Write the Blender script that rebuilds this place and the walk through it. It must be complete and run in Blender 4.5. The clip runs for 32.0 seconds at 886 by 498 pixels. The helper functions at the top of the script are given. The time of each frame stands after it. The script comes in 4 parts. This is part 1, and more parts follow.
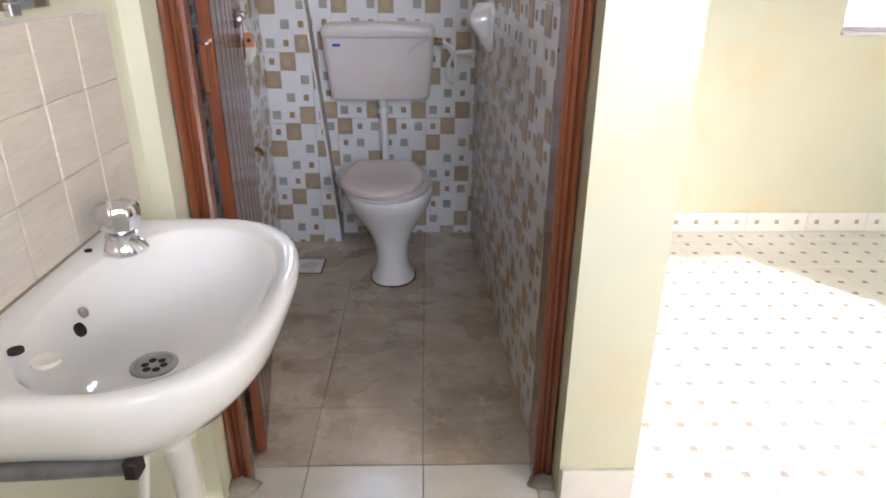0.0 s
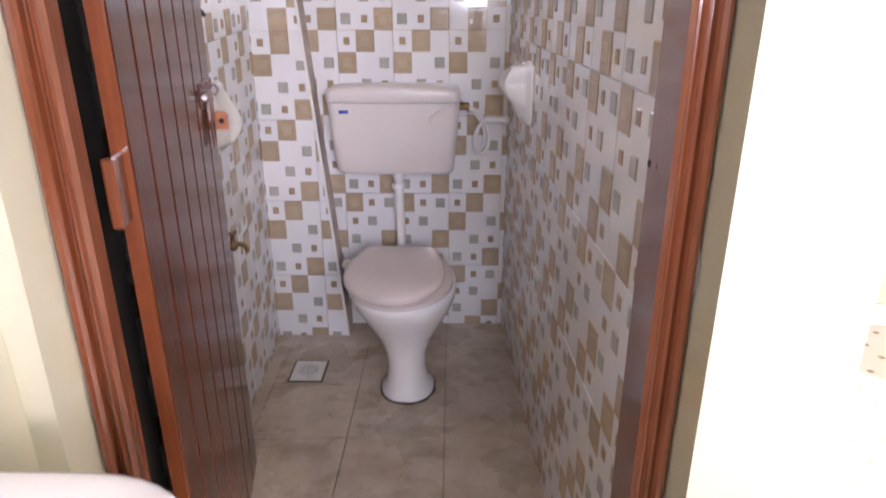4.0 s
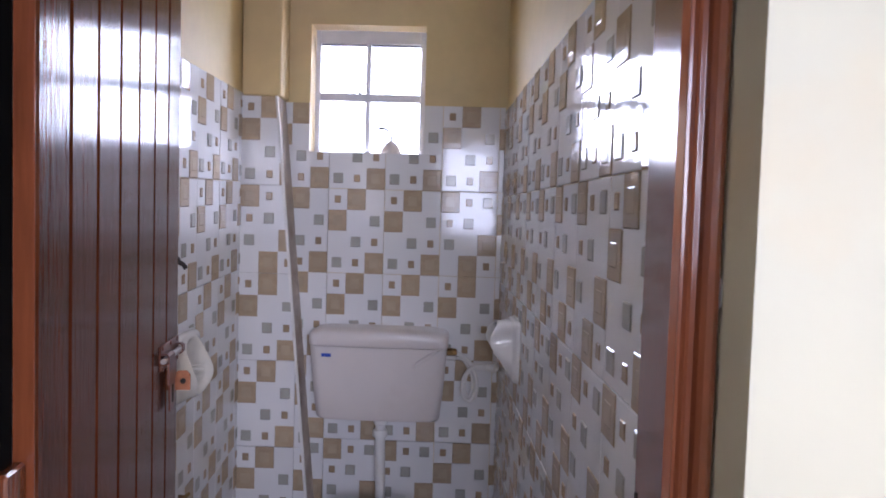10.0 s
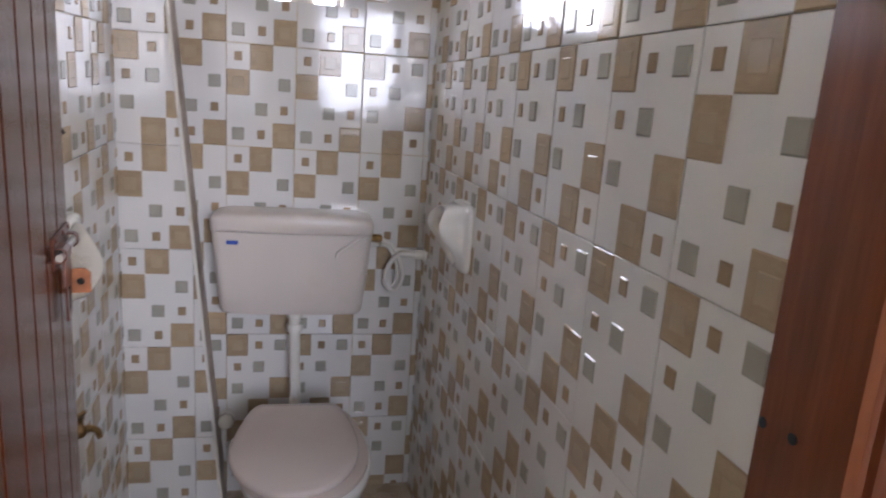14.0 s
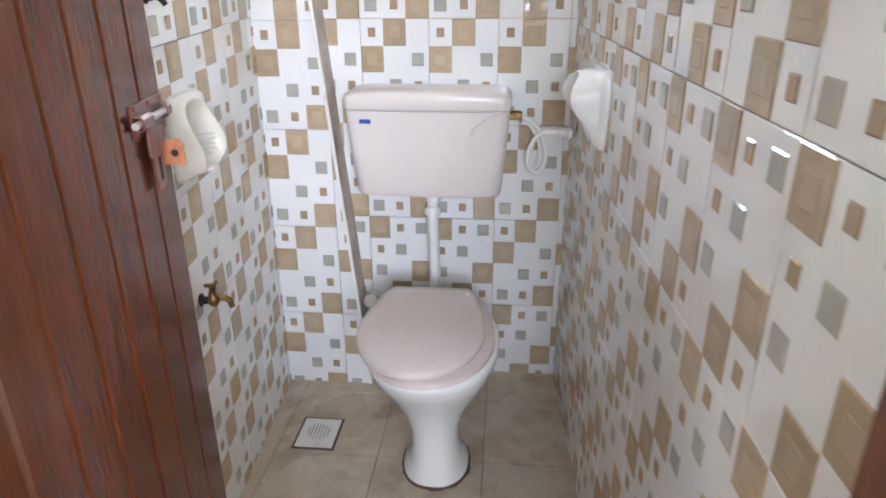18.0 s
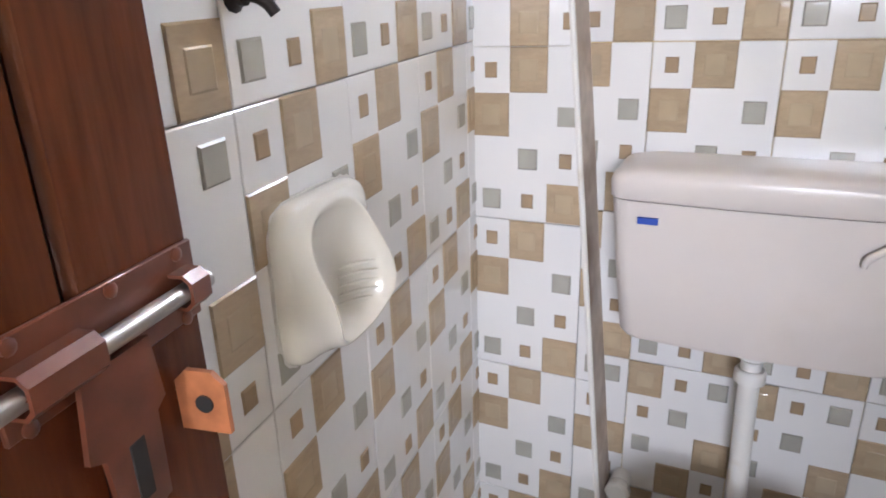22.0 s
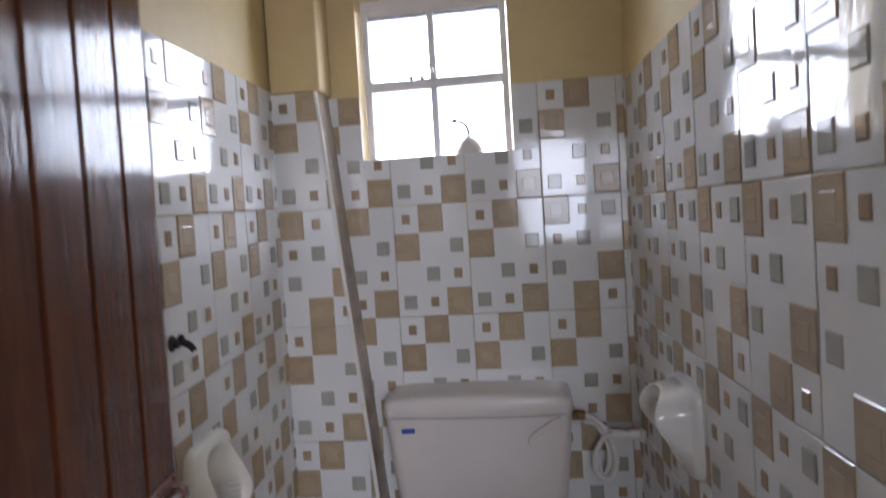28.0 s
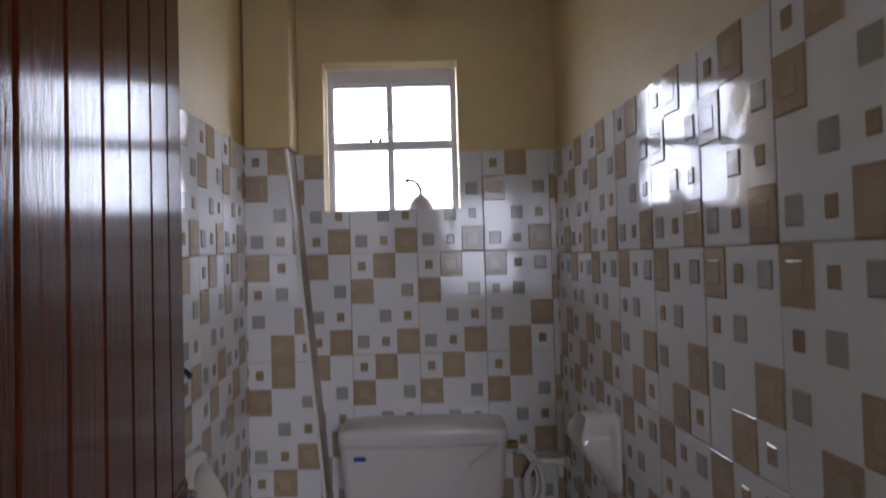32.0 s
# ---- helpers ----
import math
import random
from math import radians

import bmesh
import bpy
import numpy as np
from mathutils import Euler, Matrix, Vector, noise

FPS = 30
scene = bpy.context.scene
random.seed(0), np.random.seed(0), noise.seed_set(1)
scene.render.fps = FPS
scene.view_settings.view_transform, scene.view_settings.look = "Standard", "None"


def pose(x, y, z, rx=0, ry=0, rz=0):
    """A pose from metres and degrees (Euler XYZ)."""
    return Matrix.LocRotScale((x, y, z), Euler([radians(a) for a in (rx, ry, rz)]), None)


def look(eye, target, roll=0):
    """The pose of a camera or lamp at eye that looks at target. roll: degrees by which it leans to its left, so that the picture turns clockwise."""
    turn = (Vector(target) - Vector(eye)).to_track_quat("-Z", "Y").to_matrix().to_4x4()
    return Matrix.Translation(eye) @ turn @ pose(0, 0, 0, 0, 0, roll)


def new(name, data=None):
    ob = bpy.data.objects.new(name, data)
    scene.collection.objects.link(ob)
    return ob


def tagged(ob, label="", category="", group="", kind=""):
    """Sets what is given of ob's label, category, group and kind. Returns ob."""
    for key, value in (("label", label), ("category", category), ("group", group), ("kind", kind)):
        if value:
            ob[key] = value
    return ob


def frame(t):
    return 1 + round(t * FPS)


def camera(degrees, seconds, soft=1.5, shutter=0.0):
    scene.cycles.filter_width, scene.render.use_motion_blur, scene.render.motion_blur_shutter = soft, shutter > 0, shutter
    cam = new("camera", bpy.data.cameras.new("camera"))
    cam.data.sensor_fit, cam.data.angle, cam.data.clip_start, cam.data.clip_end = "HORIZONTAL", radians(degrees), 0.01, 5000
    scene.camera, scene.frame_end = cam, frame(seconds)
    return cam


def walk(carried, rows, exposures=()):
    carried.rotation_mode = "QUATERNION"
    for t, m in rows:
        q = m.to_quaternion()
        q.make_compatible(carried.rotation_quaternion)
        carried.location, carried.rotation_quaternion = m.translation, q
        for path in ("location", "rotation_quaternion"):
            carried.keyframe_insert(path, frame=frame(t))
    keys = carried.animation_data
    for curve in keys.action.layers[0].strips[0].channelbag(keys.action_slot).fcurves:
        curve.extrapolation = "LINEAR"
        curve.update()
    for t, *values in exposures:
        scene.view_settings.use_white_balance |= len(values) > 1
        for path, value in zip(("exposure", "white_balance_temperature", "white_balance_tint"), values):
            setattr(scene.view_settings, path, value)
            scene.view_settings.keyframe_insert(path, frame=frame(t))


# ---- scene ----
cam = camera(68.47, 32.0, 1.8, 0.5)
PATH = [
    (0, pose(0.4082, -0.9541, 1.2098, 66.25, -0.33, -1.30)),
    (0.5, pose(0.4271, -0.8934, 1.2084, 66.20, -0.00, 0.49)),
    (1, pose(0.4866, -0.7666, 1.2114, 66.77, 0.37, 3.25)),
    (1.5, pose(0.5199, -0.6862, 1.2126, 66.00, 0.99, 6.70)),
    (2, pose(0.5119, -0.6095, 1.1995, 63.58, 1.10, 5.32)),
    (2.5, pose(0.4692, -0.5210, 1.1802, 59.99, 0.30, 2.45)),
    (3, pose(0.4327, -0.4629, 1.1932, 61.74, -0.05, 1.12)),
    (3.5, pose(0.4186, -0.4456, 1.2198, 65.27, 0.26, 1.10)),
    (4, pose(0.4125, -0.4338, 1.2479, 69.35, 0.07, 0.80)),
    (4.5, pose(0.4207, -0.4556, 1.2718, 72.27, 0.02, 0.92)),
    (6.5, pose(0.3827, -0.4872, 1.3574, 83.80, -0.28, -2.07)),
    (7, pose(0.3801, -0.4989, 1.3724, 86.84, -0.38, -2.47)),
    (7.5, pose(0.3754, -0.4920, 1.3815, 90.05, -0.44, -3.06)),
    (8, pose(0.3524, -0.4979, 1.3881, 93.14, -0.10, -4.64)),
    (8.5, pose(0.3435, -0.4995, 1.3852, 93.19, 0.19, -5.19)),
    (9, pose(0.3620, -0.4716, 1.3713, 89.37, 0.12, -4.49)),
    (9.5, pose(0.4133, -0.3827, 1.3577, 87.05, -0.47, -2.11)),
    (10, pose(0.4642, -0.3104, 1.3569, 87.53, -1.69, 1.36)),
    (10.5, pose(0.4573, -0.2366, 1.3427, 85.07, -2.74, 1.94)),
    (11, pose(0.3597, -0.1657, 1.3500, 85.19, -0.31, -5.13)),
    (11.5, pose(0.2725, -0.1273, 1.3535, 84.91, -0.63, -12.54)),
    (12, pose(0.2348, -0.0984, 1.3477, 84.57, -2.87, -20.51)),
    (12.5, pose(0.2415, -0.0902, 1.3463, 83.92, -3.45, -23.26)),
    (13, pose(0.2416, -0.0854, 1.3406, 82.24, -3.85, -20.01)),
    (13.5, pose(0.2421, -0.0780, 1.3331, 80.43, -3.64, -16.04)),
    (14, pose(0.2477, -0.0682, 1.3190, 77.69, -3.98, -11.14)),
    (14.5, pose(0.2591, -0.0714, 1.3135, 76.02, -3.50, -7.05)),
    (15, pose(0.2778, -0.0768, 1.3047, 74.41, -3.02, -5.24)),
    (15.5, pose(0.2962, -0.0845, 1.2933, 70.96, -2.30, -3.99)),
    (17.5, pose(0.4568, -0.0758, 1.2450, 68.76, -0.62, 4.17)),
    (18, pose(0.4265, 0.0516, 1.2558, 67.73, 0.29, 5.43)),
    (18.5, pose(0.4159, 0.1570, 1.2359, 68.47, 1.12, 7.37)),
    (19, pose(0.3945, 0.3302, 1.2744, 69.92, 1.16, 11.16)),
    (19.5, pose(0.3426, 0.4211, 1.2640, 71.81, 1.39, 9.34)),
    (20, pose(0.2550, 0.5159, 1.2817, 73.02, 1.93, 9.19)),
    (20.5, pose(0.1943, 0.5959, 1.2686, 72.19, 1.42, 11.07)),
    (21, pose(0.1962, 0.7283, 1.2310, 71.74, 1.58, 21.01)),
    (21.5, pose(0.1861, 0.8197, 1.2167, 70.14, 1.97, 26.78)),
    (22, pose(0.1634, 0.8204, 1.2156, 70.13, 1.79, 24.92)),
    (22.5, pose(0.1555, 0.7422, 1.2364, 71.99, 1.29, 19.74)),
    (23, pose(0.1847, 0.6466, 1.2482, 73.34, 0.14, 12.29)),
    (23.5, pose(0.2213, 0.5882, 1.2488, 74.16, -0.37, 5.49)),
    (24, pose(0.2149, 0.5706, 1.2536, 74.54, -0.16, -1.97)),
    (24.5, pose(0.2174, 0.5652, 1.2444, 74.75, 0.34, -4.64)),
    (26.5, pose(0.2887, 0.4996, 1.2788, 76.58, 2.45, -3.83)),
    (27, pose(0.3376, 0.4229, 1.3093, 78.03, 4.09, 3.11)),
    (27.5, pose(0.3639, 0.3323, 1.3603, 83.36, 2.75, 6.80)),
    (28, pose(0.3446, 0.2714, 1.4027, 87.90, 3.50, 6.97)),
    (28.5, pose(0.2810, 0.1791, 1.4688, 94.24, 2.92, 5.91)),
    (29, pose(0.2932, 0.1841, 1.5234, 98.75, 2.38, 4.91)),
    (29.5, pose(0.2772, 0.1177, 1.5397, 101.68, 3.24, 4.30)),
    (30, pose(0.2741, 0.0935, 1.5441, 102.91, 2.74, 3.97)),
    (30.5, pose(0.2620, 0.0503, 1.5352, 102.63, 2.32, 2.65)),
    (31, pose(0.2831, 0.0714, 1.5264, 100.76, 2.64, 2.26)),
    (31.5, pose(0.2453, 0.0566, 1.4591, 97.01, 2.68, -0.14)),
    (32, pose(0.2636, 0.0555, 1.4146, 91.59, 1.55, -0.34)),
]
EXPO = [
    (0, 1.75, 5500, 15),
    (2, 1.95, 5550, 23),
    (4, 2.25, 5750, 26),
    (7, 1.5, 5300, 27),
    (8, 1.3, 5300, 28),
    (9, 1.25, 5300, 28),
    (10, 1.35, 5300, 25),
    (11, 1.5, 5350, 21),
    (12, 1.55, 5500, 18),
    (13, 1.75, 5900, 18),
    (14, 1.6, 5700, 17),
    (15, 1.8, 5600, 14),
    (18, 2.75, 5450, 11),
    (19, 2.65, 5400, 8),
    (20, 2.6, 5750, 11),
    (21, 2.55, 5800, 14),
    (22, 2.5, 5650, 14),
    (24, 2.45, 5800, 13),
    (27, 1.85, 5700, 15),
    (28, 1.05, 5550, 15),
    (29, 0.0, 5600, 19),
    (30, 0.95, 5800, 20),
    (31, 0.7, 5750, 20),
    (32, 0.27, 5550, 18),
]
walk(cam, PATH, EXPO)

# ---- world, sun and lamps ----
world = bpy.data.worlds.new("sky")
scene.world = world
world.use_nodes = True
wn = world.node_tree.nodes
sky = wn.new("ShaderNodeTexSky")
sky.sky_type, sky.sun_disc = "NISHITA", False
sky.dust_density, sky.air_density = 6.0, 1.0
SUN_TO = Vector((-0.61, 0.79, -0.5)).normalized()
sky.sun_elevation = math.asin(-SUN_TO.z)
sky.sun_rotation = math.atan2(-SUN_TO.x, -SUN_TO.y)
wn["Background"].inputs[1].default_value = 0.13
world.node_tree.links.new(sky.outputs[0], wn["Background"].inputs[0])
sun = new("sun", bpy.data.lights.new("sun", "SUN"))
sun.data.energy, sun.data.angle, sun.data.color = 2.4, radians(0.6), (1, 0.93, 0.82)
sun.matrix_world = look(Vector((3, -4, 4)), Vector((3, -4, 4)) + SUN_TO)
# daylight just outside the toilet window, falling in from the sky above
day = new("window_daylight", bpy.data.lights.new("window_daylight", "AREA"))
day.data.shape, day.data.size, day.data.size_y, day.data.energy, day.data.color = "RECTANGLE", 0.5, 0.6, 3.5, (0.93, 0.96, 1.0)
day.matrix_world = look((0.128, 2.24, 1.9), (0.128, 1.24, 1.4))
# daylight in the hall window behind the walker
hall_day = new("hall_daylight", bpy.data.lights.new("hall_daylight", "AREA"))
hall_day.data.shape, hall_day.data.size, hall_day.data.size_y, hall_day.data.energy, hall_day.data.color = "RECTANGLE", 1.25, 0.82, 2.1, (0.96, 0.97, 1.0)
hall_day.data.spread = radians(60)
hall_day.matrix_world = look((0.95, -1.88, 1.64), (0.3, 2.0, 1.0))

# ---- dimensions ----
XR, XL, YB, ZT, ZC = 0.6192, -0.2862, 2.0, 1.761, 2.29
YW0, YW1 = 0.257, 0.47
HL = -0.127
HZ = 2.75
PX1 = 0.905
# the side walls run a few degrees off the square
SR, SL = 0.0473, 0.0635


def along(slope):
    """Sine, cosine of a side wall that runs off the square by slope."""
    a = math.atan(slope)
    return math.sin(a), math.cos(a)


(SNR, CSR), (SNL, CSL) = along(SR), along(SL)
RIGHT = Matrix(((SNR, CSR, 0, XR), (-CSR, SNR, 0, YB), (0, 0, 1, 0), (0, 0, 0, 1)))
LEFT = Matrix(((-SNL, -CSL, 0, XL), (CSL, -SNL, 0, YB), (0, 0, 1, 0), (0, 0, 0, 1)))
ULEN = (YB - YW1) / CSL


def left_wall_x(y):
    return XL + SL * (YB - y)


TW, TH = 0.2, 0.3
SW = -1.8


# ---- materials ----
def material(name, color, rough=0.5, metal=0.0, mottle=0.0, scale=8.0, grain=0.0, gscale=60.0, bump=0.0, bscale=40.0,
             stain=None, coat=0.0, vary=0.0, stretch=(1, 1, 1), stainscale=3.0, stainat=(0.5, 0.7), rvar=0.0, spec=0.5, world_map=False):
    m = bpy.data.materials.new(name)
    m.use_nodes = True
    n, l = m.node_tree.nodes, m.node_tree.links
    b = n["Principled BSDF"]
    b.inputs["Roughness"].default_value, b.inputs["Metallic"].default_value = rough, metal
    b.inputs["Coat Weight"].default_value, b.inputs["Coat Roughness"].default_value = coat, 0.08
    b.inputs["Specular IOR Level"].default_value = spec
    co = n.new("ShaderNodeTexCoord")
    mp = n.new("ShaderNodeMapping")
    mp.inputs["Scale"].default_value = stretch
    if world_map:
        l.new(n.new("ShaderNodeNewGeometry").outputs["Position"], mp.inputs[0])
    else:
        l.new(co.outputs["Object"], mp.inputs[0])
        shift, oid = n.new("ShaderNodeMath"), n.new("ShaderNodeObjectInfo")
        shift.operation, shift.inputs[1].default_value = "MULTIPLY", 23.0 if vary else 0.0
        l.new(oid.outputs["Random"], shift.inputs[0])
        l.new(shift.outputs[0], mp.inputs["Location"])

    def tex(s, detail=4.0):
        t = n.new("ShaderNodeTexNoise")
        t.inputs["Scale"].default_value, t.inputs["Detail"].default_value = s, detail
        l.new(mp.outputs[0], t.inputs["Vector"])
        return t

    def mix(fac, a, bcol, kind="MIX"):
        x = n.new("ShaderNodeMix")
        x.data_type, x.blend_type = "RGBA", kind
        for src, i in ((fac, 0), (a, 6), (bcol, 7)):
            if hasattr(src, "links"):
                l.new(src, x.inputs[i])
            else:
                x.inputs[i].default_value = src if i == 0 else (*src, 1)
        return x.outputs[2]

    def ramp(src, lo, hi, a=0.0, z=1.0):
        r = n.new("ShaderNodeMapRange")
        r.inputs["From Min"].default_value, r.inputs["From Max"].default_value = lo, hi
        r.inputs["To Min"].default_value, r.inputs["To Max"].default_value = a, z
        l.new(src, r.inputs["Value"])
        return r.outputs[0]

    col = mix(0.0, color, color)
    if mottle:
        col = mix(ramp(tex(scale).outputs["Fac"], 0.3, 0.7), tuple(c * (1 - mottle) for c in color), tuple(min(1, c * (1 + mottle)) for c in color))
    if grain:
        g = mix(ramp(tex(gscale, 6).outputs["Fac"], 0.3, 0.7), (1 - grain,) * 3, (1.0,) * 3)
        col = mix(1.0, col, g, "MULTIPLY")
    if stain:
        col = mix(ramp(tex(stainscale, 6).outputs["Fac"], *stainat), col, stain)
    if vary:
        oi = n.new("ShaderNodeObjectInfo")
        h = n.new("ShaderNodeHueSaturation")
        l.new(ramp(oi.outputs["Random"], 0, 1, 1 - vary, 1 + vary), h.inputs["Value"])
        l.new(col, h.inputs["Color"])
        col = h.outputs[0]
    l.new(col, b.inputs["Base Color"])
    if rvar:
        l.new(ramp(tex(scale * 2, 5).outputs["Fac"], 0.3, 0.7, max(0.02, rough - rvar), rough + rvar), b.inputs["Roughness"])
    if bump:
        bp = n.new("ShaderNodeBump")
        bp.inputs["Strength"].default_value, bp.inputs["Distance"].default_value = bump, 0.004
        l.new(tex(bscale, 5).outputs["Fac"], bp.inputs["Height"])
        l.new(bp.outputs[0], b.inputs["Normal"])
    return m


M_WHITE = material("tile_white_glaze", (0.78, 0.77, 0.76), 0.05, mottle=0.03, scale=5, bump=0.34, bscale=13, vary=0.03, coat=0.3)
M_BROWN = material("tile_tan_glaze", (0.45, 0.345, 0.225), 0.09, mottle=0.1, scale=14, grain=0.1, gscale=90, bump=0.3, bscale=13, vary=0.08, stretch=(1, 1, 3))
M_TAUPE = material("tile_taupe_glaze", (0.445, 0.352, 0.234), 0.09, mottle=0.08, scale=18, bump=0.3, bscale=13, vary=0.06)
M_GREY = material("tile_grey_glaze", (0.4, 0.385, 0.335), 0.09, mottle=0.08, scale=20, bump=0.3, bscale=13, vary=0.06)
M_SMALL = material("tile_small_brown_glaze", (0.37, 0.27, 0.17), 0.09, mottle=0.1, scale=20, vary=0.08)
M_GROUT = material("grout", (0.62, 0.6, 0.56), 0.9, mottle=0.12, scale=9, bump=0.2, bscale=150)
M_PAINT = material("cream_wall_paint", (0.7, 0.55, 0.27), 0.6, mottle=0.05, scale=3, grain=0.05, gscale=25, bump=0.12, bscale=55, stain=(0.58, 0.43, 0.23), stainscale=2.2, stainat=(0.56, 0.8))
M_PALE = material("pale_cream_wall_paint", (0.65, 0.645, 0.5), 0.55, mottle=0.05, scale=2, bump=0.1, bscale=45, stain=(0.7, 0.58, 0.36), stainscale=2.6, stainat=(0.55, 0.78))
M_CEIL = material("white_ceiling_paint", (0.74, 0.71, 0.69), 0.8, mottle=0.04, scale=3, bump=0.15, bscale=60, stain=(0.62, 0.58, 0.54), stainscale=1.8, stainat=(0.58, 0.85))
M_FLOOR = material("worn_floor_tile", (0.58, 0.49, 0.37), 0.28, world_map=True, mottle=0.05, scale=2.5, grain=0.1, gscale=45, stain=(0.25, 0.16, 0.08), stainscale=8.0, stainat=(0.4, 1.0), vary=0.06, rvar=0.08)
M_FGROUT = material("dark_floor_grout", (0.3, 0.23, 0.16), 0.9, mottle=0.2, scale=12)
M_FRAME = material("red_brown_varnished_wood", (0.19, 0.056, 0.022), 0.18, mottle=0.11, scale=7, grain=0.19, gscale=26, bump=0.1, bscale=26, coat=0.5, stretch=(6, 6, 0.5))
M_DOOR = material("dark_brown_gloss_door_paint", (0.095, 0.027, 0.0105), 0.14, mottle=0.2, scale=7, grain=0.3, gscale=30, bump=0.14, bscale=24, stretch=(5, 5, 0.5), rvar=0.05, spec=0.25)
# near-black for the unlit gaps at the door; their shade is in the colour
M_GAP = material("unlit_gap_black", (0.005, 0.004, 0.003), 0.95, mottle=0.2, scale=9)
M_CERAMIC = material("white_vitreous_china", (0.85, 0.84, 0.82), 0.07, mottle=0.02, scale=6, coat=0.4)
M_CISTERN = material("off_white_plastic", (0.72, 0.66, 0.62), 0.28, mottle=0.03, scale=5, stain=(0.64, 0.56, 0.49), stainscale=4, stainat=(0.6, 0.85))
M_SEAT = material("glossy_seat_plastic", (0.66, 0.58, 0.54), 0.16, mottle=0.03, scale=5)
M_CREAMC = material("cream_vitreous_china", (0.8, 0.77, 0.7), 0.1, mottle=0.04, scale=8, coat=0.4)
M_PVC = material("white_pvc", (0.78, 0.76, 0.72), 0.3, mottle=0.05, scale=9, stain=(0.6, 0.52, 0.4), stainscale=9, stainat=(0.6, 0.8))
M_CHROME = material("chrome", (0.75, 0.75, 0.76), 0.12, metal=1.0, mottle=0.05, scale=20, rvar=0.05)
# strainer colour carries the darkness of the hollow below the waste ring
M_STRAIN = material("dark_waste_hollow", (0.06, 0.055, 0.05), 0.5, metal=0.1, mottle=0.2, scale=60)
M_STEEL = material("worn_steel", (0.4, 0.38, 0.36), 0.35, metal=0.9, mottle=0.15, scale=30, rvar=0.1)
M_BRASS = material("tarnished_brass", (0.24, 0.15, 0.06), 0.4, metal=0.9, mottle=0.4, scale=60)
M_DARKM = material("dark_iron", (0.04, 0.032, 0.03), 0.45, metal=0.6, mottle=0.3, scale=50)
M_PAINTM = material("brown_painted_metal", (0.12, 0.036, 0.018), 0.35, metal=0.2, mottle=0.25, scale=40, coat=0.4)
M_RUST = material("orange_brown_staple", (0.36, 0.13, 0.05), 0.5, mottle=0.25, scale=60)
M_WFRAME = material("white_steel_window_paint", (0.72, 0.7, 0.72), 0.4, mottle=0.08, scale=14)
M_CEMENT = material("rough_cement", (0.33, 0.29, 0.25), 0.9, mottle=0.25, scale=22, bump=0.5, bscale=60)
M_RED = material("red_cable", (0.3, 0.02, 0.02), 0.45, mottle=0.15, scale=40)
M_TUBE = material("grey_steel_conduit", (0.22, 0.22, 0.24), 0.35, metal=0.6, mottle=0.2, scale=30)
M_BLUE = material("blue_label", (0.03, 0.08, 0.42), 0.4)
# near-black for discs and slots that draw the unlit inside of holes
M_HOLE = material("dark_cavity", (0.015, 0.013, 0.012), 0.9)
M_BTILE = material("beige_sink_wall_tile", (0.72, 0.66, 0.58), 0.16, mottle=0.05, scale=5, grain=0.1, gscale=30, vary=0.03, stretch=(1, 1, 8))
M_RTILE = material("glazed_dotted_floor_tile", (0.8, 0.79, 0.76), 0.12, mottle=0.03, scale=6, vary=0.02)
M_PLAINF = material("plain_beige_floor_tile", (0.72, 0.68, 0.6), 0.2, mottle=0.06, scale=5, grain=0.06, gscale=24, stain=(0.5, 0.42, 0.32), stainscale=6, stainat=(0.56, 0.85), vary=0.02)
M_GRIME = material("grimy_corner_filler", (0.55, 0.47, 0.4), 0.6, mottle=0.2, scale=9, grain=0.2, gscale=40, stain=(0.26, 0.17, 0.1), stainscale=7, stainat=(0.5, 0.75))
M_SOIL = material("dark_brown_dirt", (0.1, 0.065, 0.04), 0.9, mottle=0.3, scale=30, bump=0.3, bscale=80)
M_DOT = material("brown_dot_glaze", (0.4, 0.32, 0.27), 0.2, mottle=0.1, scale=40)
M_GROUND = material("dusty_ground", (0.5, 0.44, 0.36), 0.95, mottle=0.2, scale=0.8, grain=0.2, gscale=6)


def glass_material():
    m = bpy.data.materials.new("window_glass")
    m.use_nodes = True
    b = m.node_tree.nodes["Principled BSDF"]
    b.inputs["Base Color"].default_value = (0.97, 0.98, 0.99, 1)
    b.inputs["Roughness"].default_value, b.inputs["Transmission Weight"].default_value, b.inputs["IOR"].default_value = 0.02, 1.0, 1.1
    return m


M_GLASS = glass_material()


def opal_material():
    m = bpy.data.materials.new("opal_glass")
    m.use_nodes = True
    b = m.node_tree.nodes["Principled BSDF"]
    b.inputs["Base Color"].default_value = (0.82, 0.8, 0.77, 1)
    b.inputs["Roughness"].default_value, b.inputs["Subsurface Weight"].default_value = 0.12, 0.3
    return m


M_OPAL = opal_material()


# ---- mesh helpers ----
def obj(name, bm, mats, parent=None, label="", category="", kind="", group="", smooth=None):
    me = bpy.data.meshes.new(name)
    bmesh.ops.recalc_face_normals(bm, faces=bm.faces[:])
    if smooth:
        for f in bm.faces:
            f.smooth = True
        for e in bm.edges:
            if len(e.link_faces) == 2 and e.calc_face_angle(0) > radians(smooth):
                e.smooth = False
    bm.to_mesh(me)
    bm.free()
    for m in mats if isinstance(mats, (list, tuple)) else [mats]:
        me.materials.append(m)
    ob = new(name, me)
    if parent:
        ob.parent = parent
    return tagged(ob, label, category, group, kind)


def part(name, bm, mats, parent, label="", smooth=40):
    return obj(name, bm, mats, parent, label, smooth=smooth)


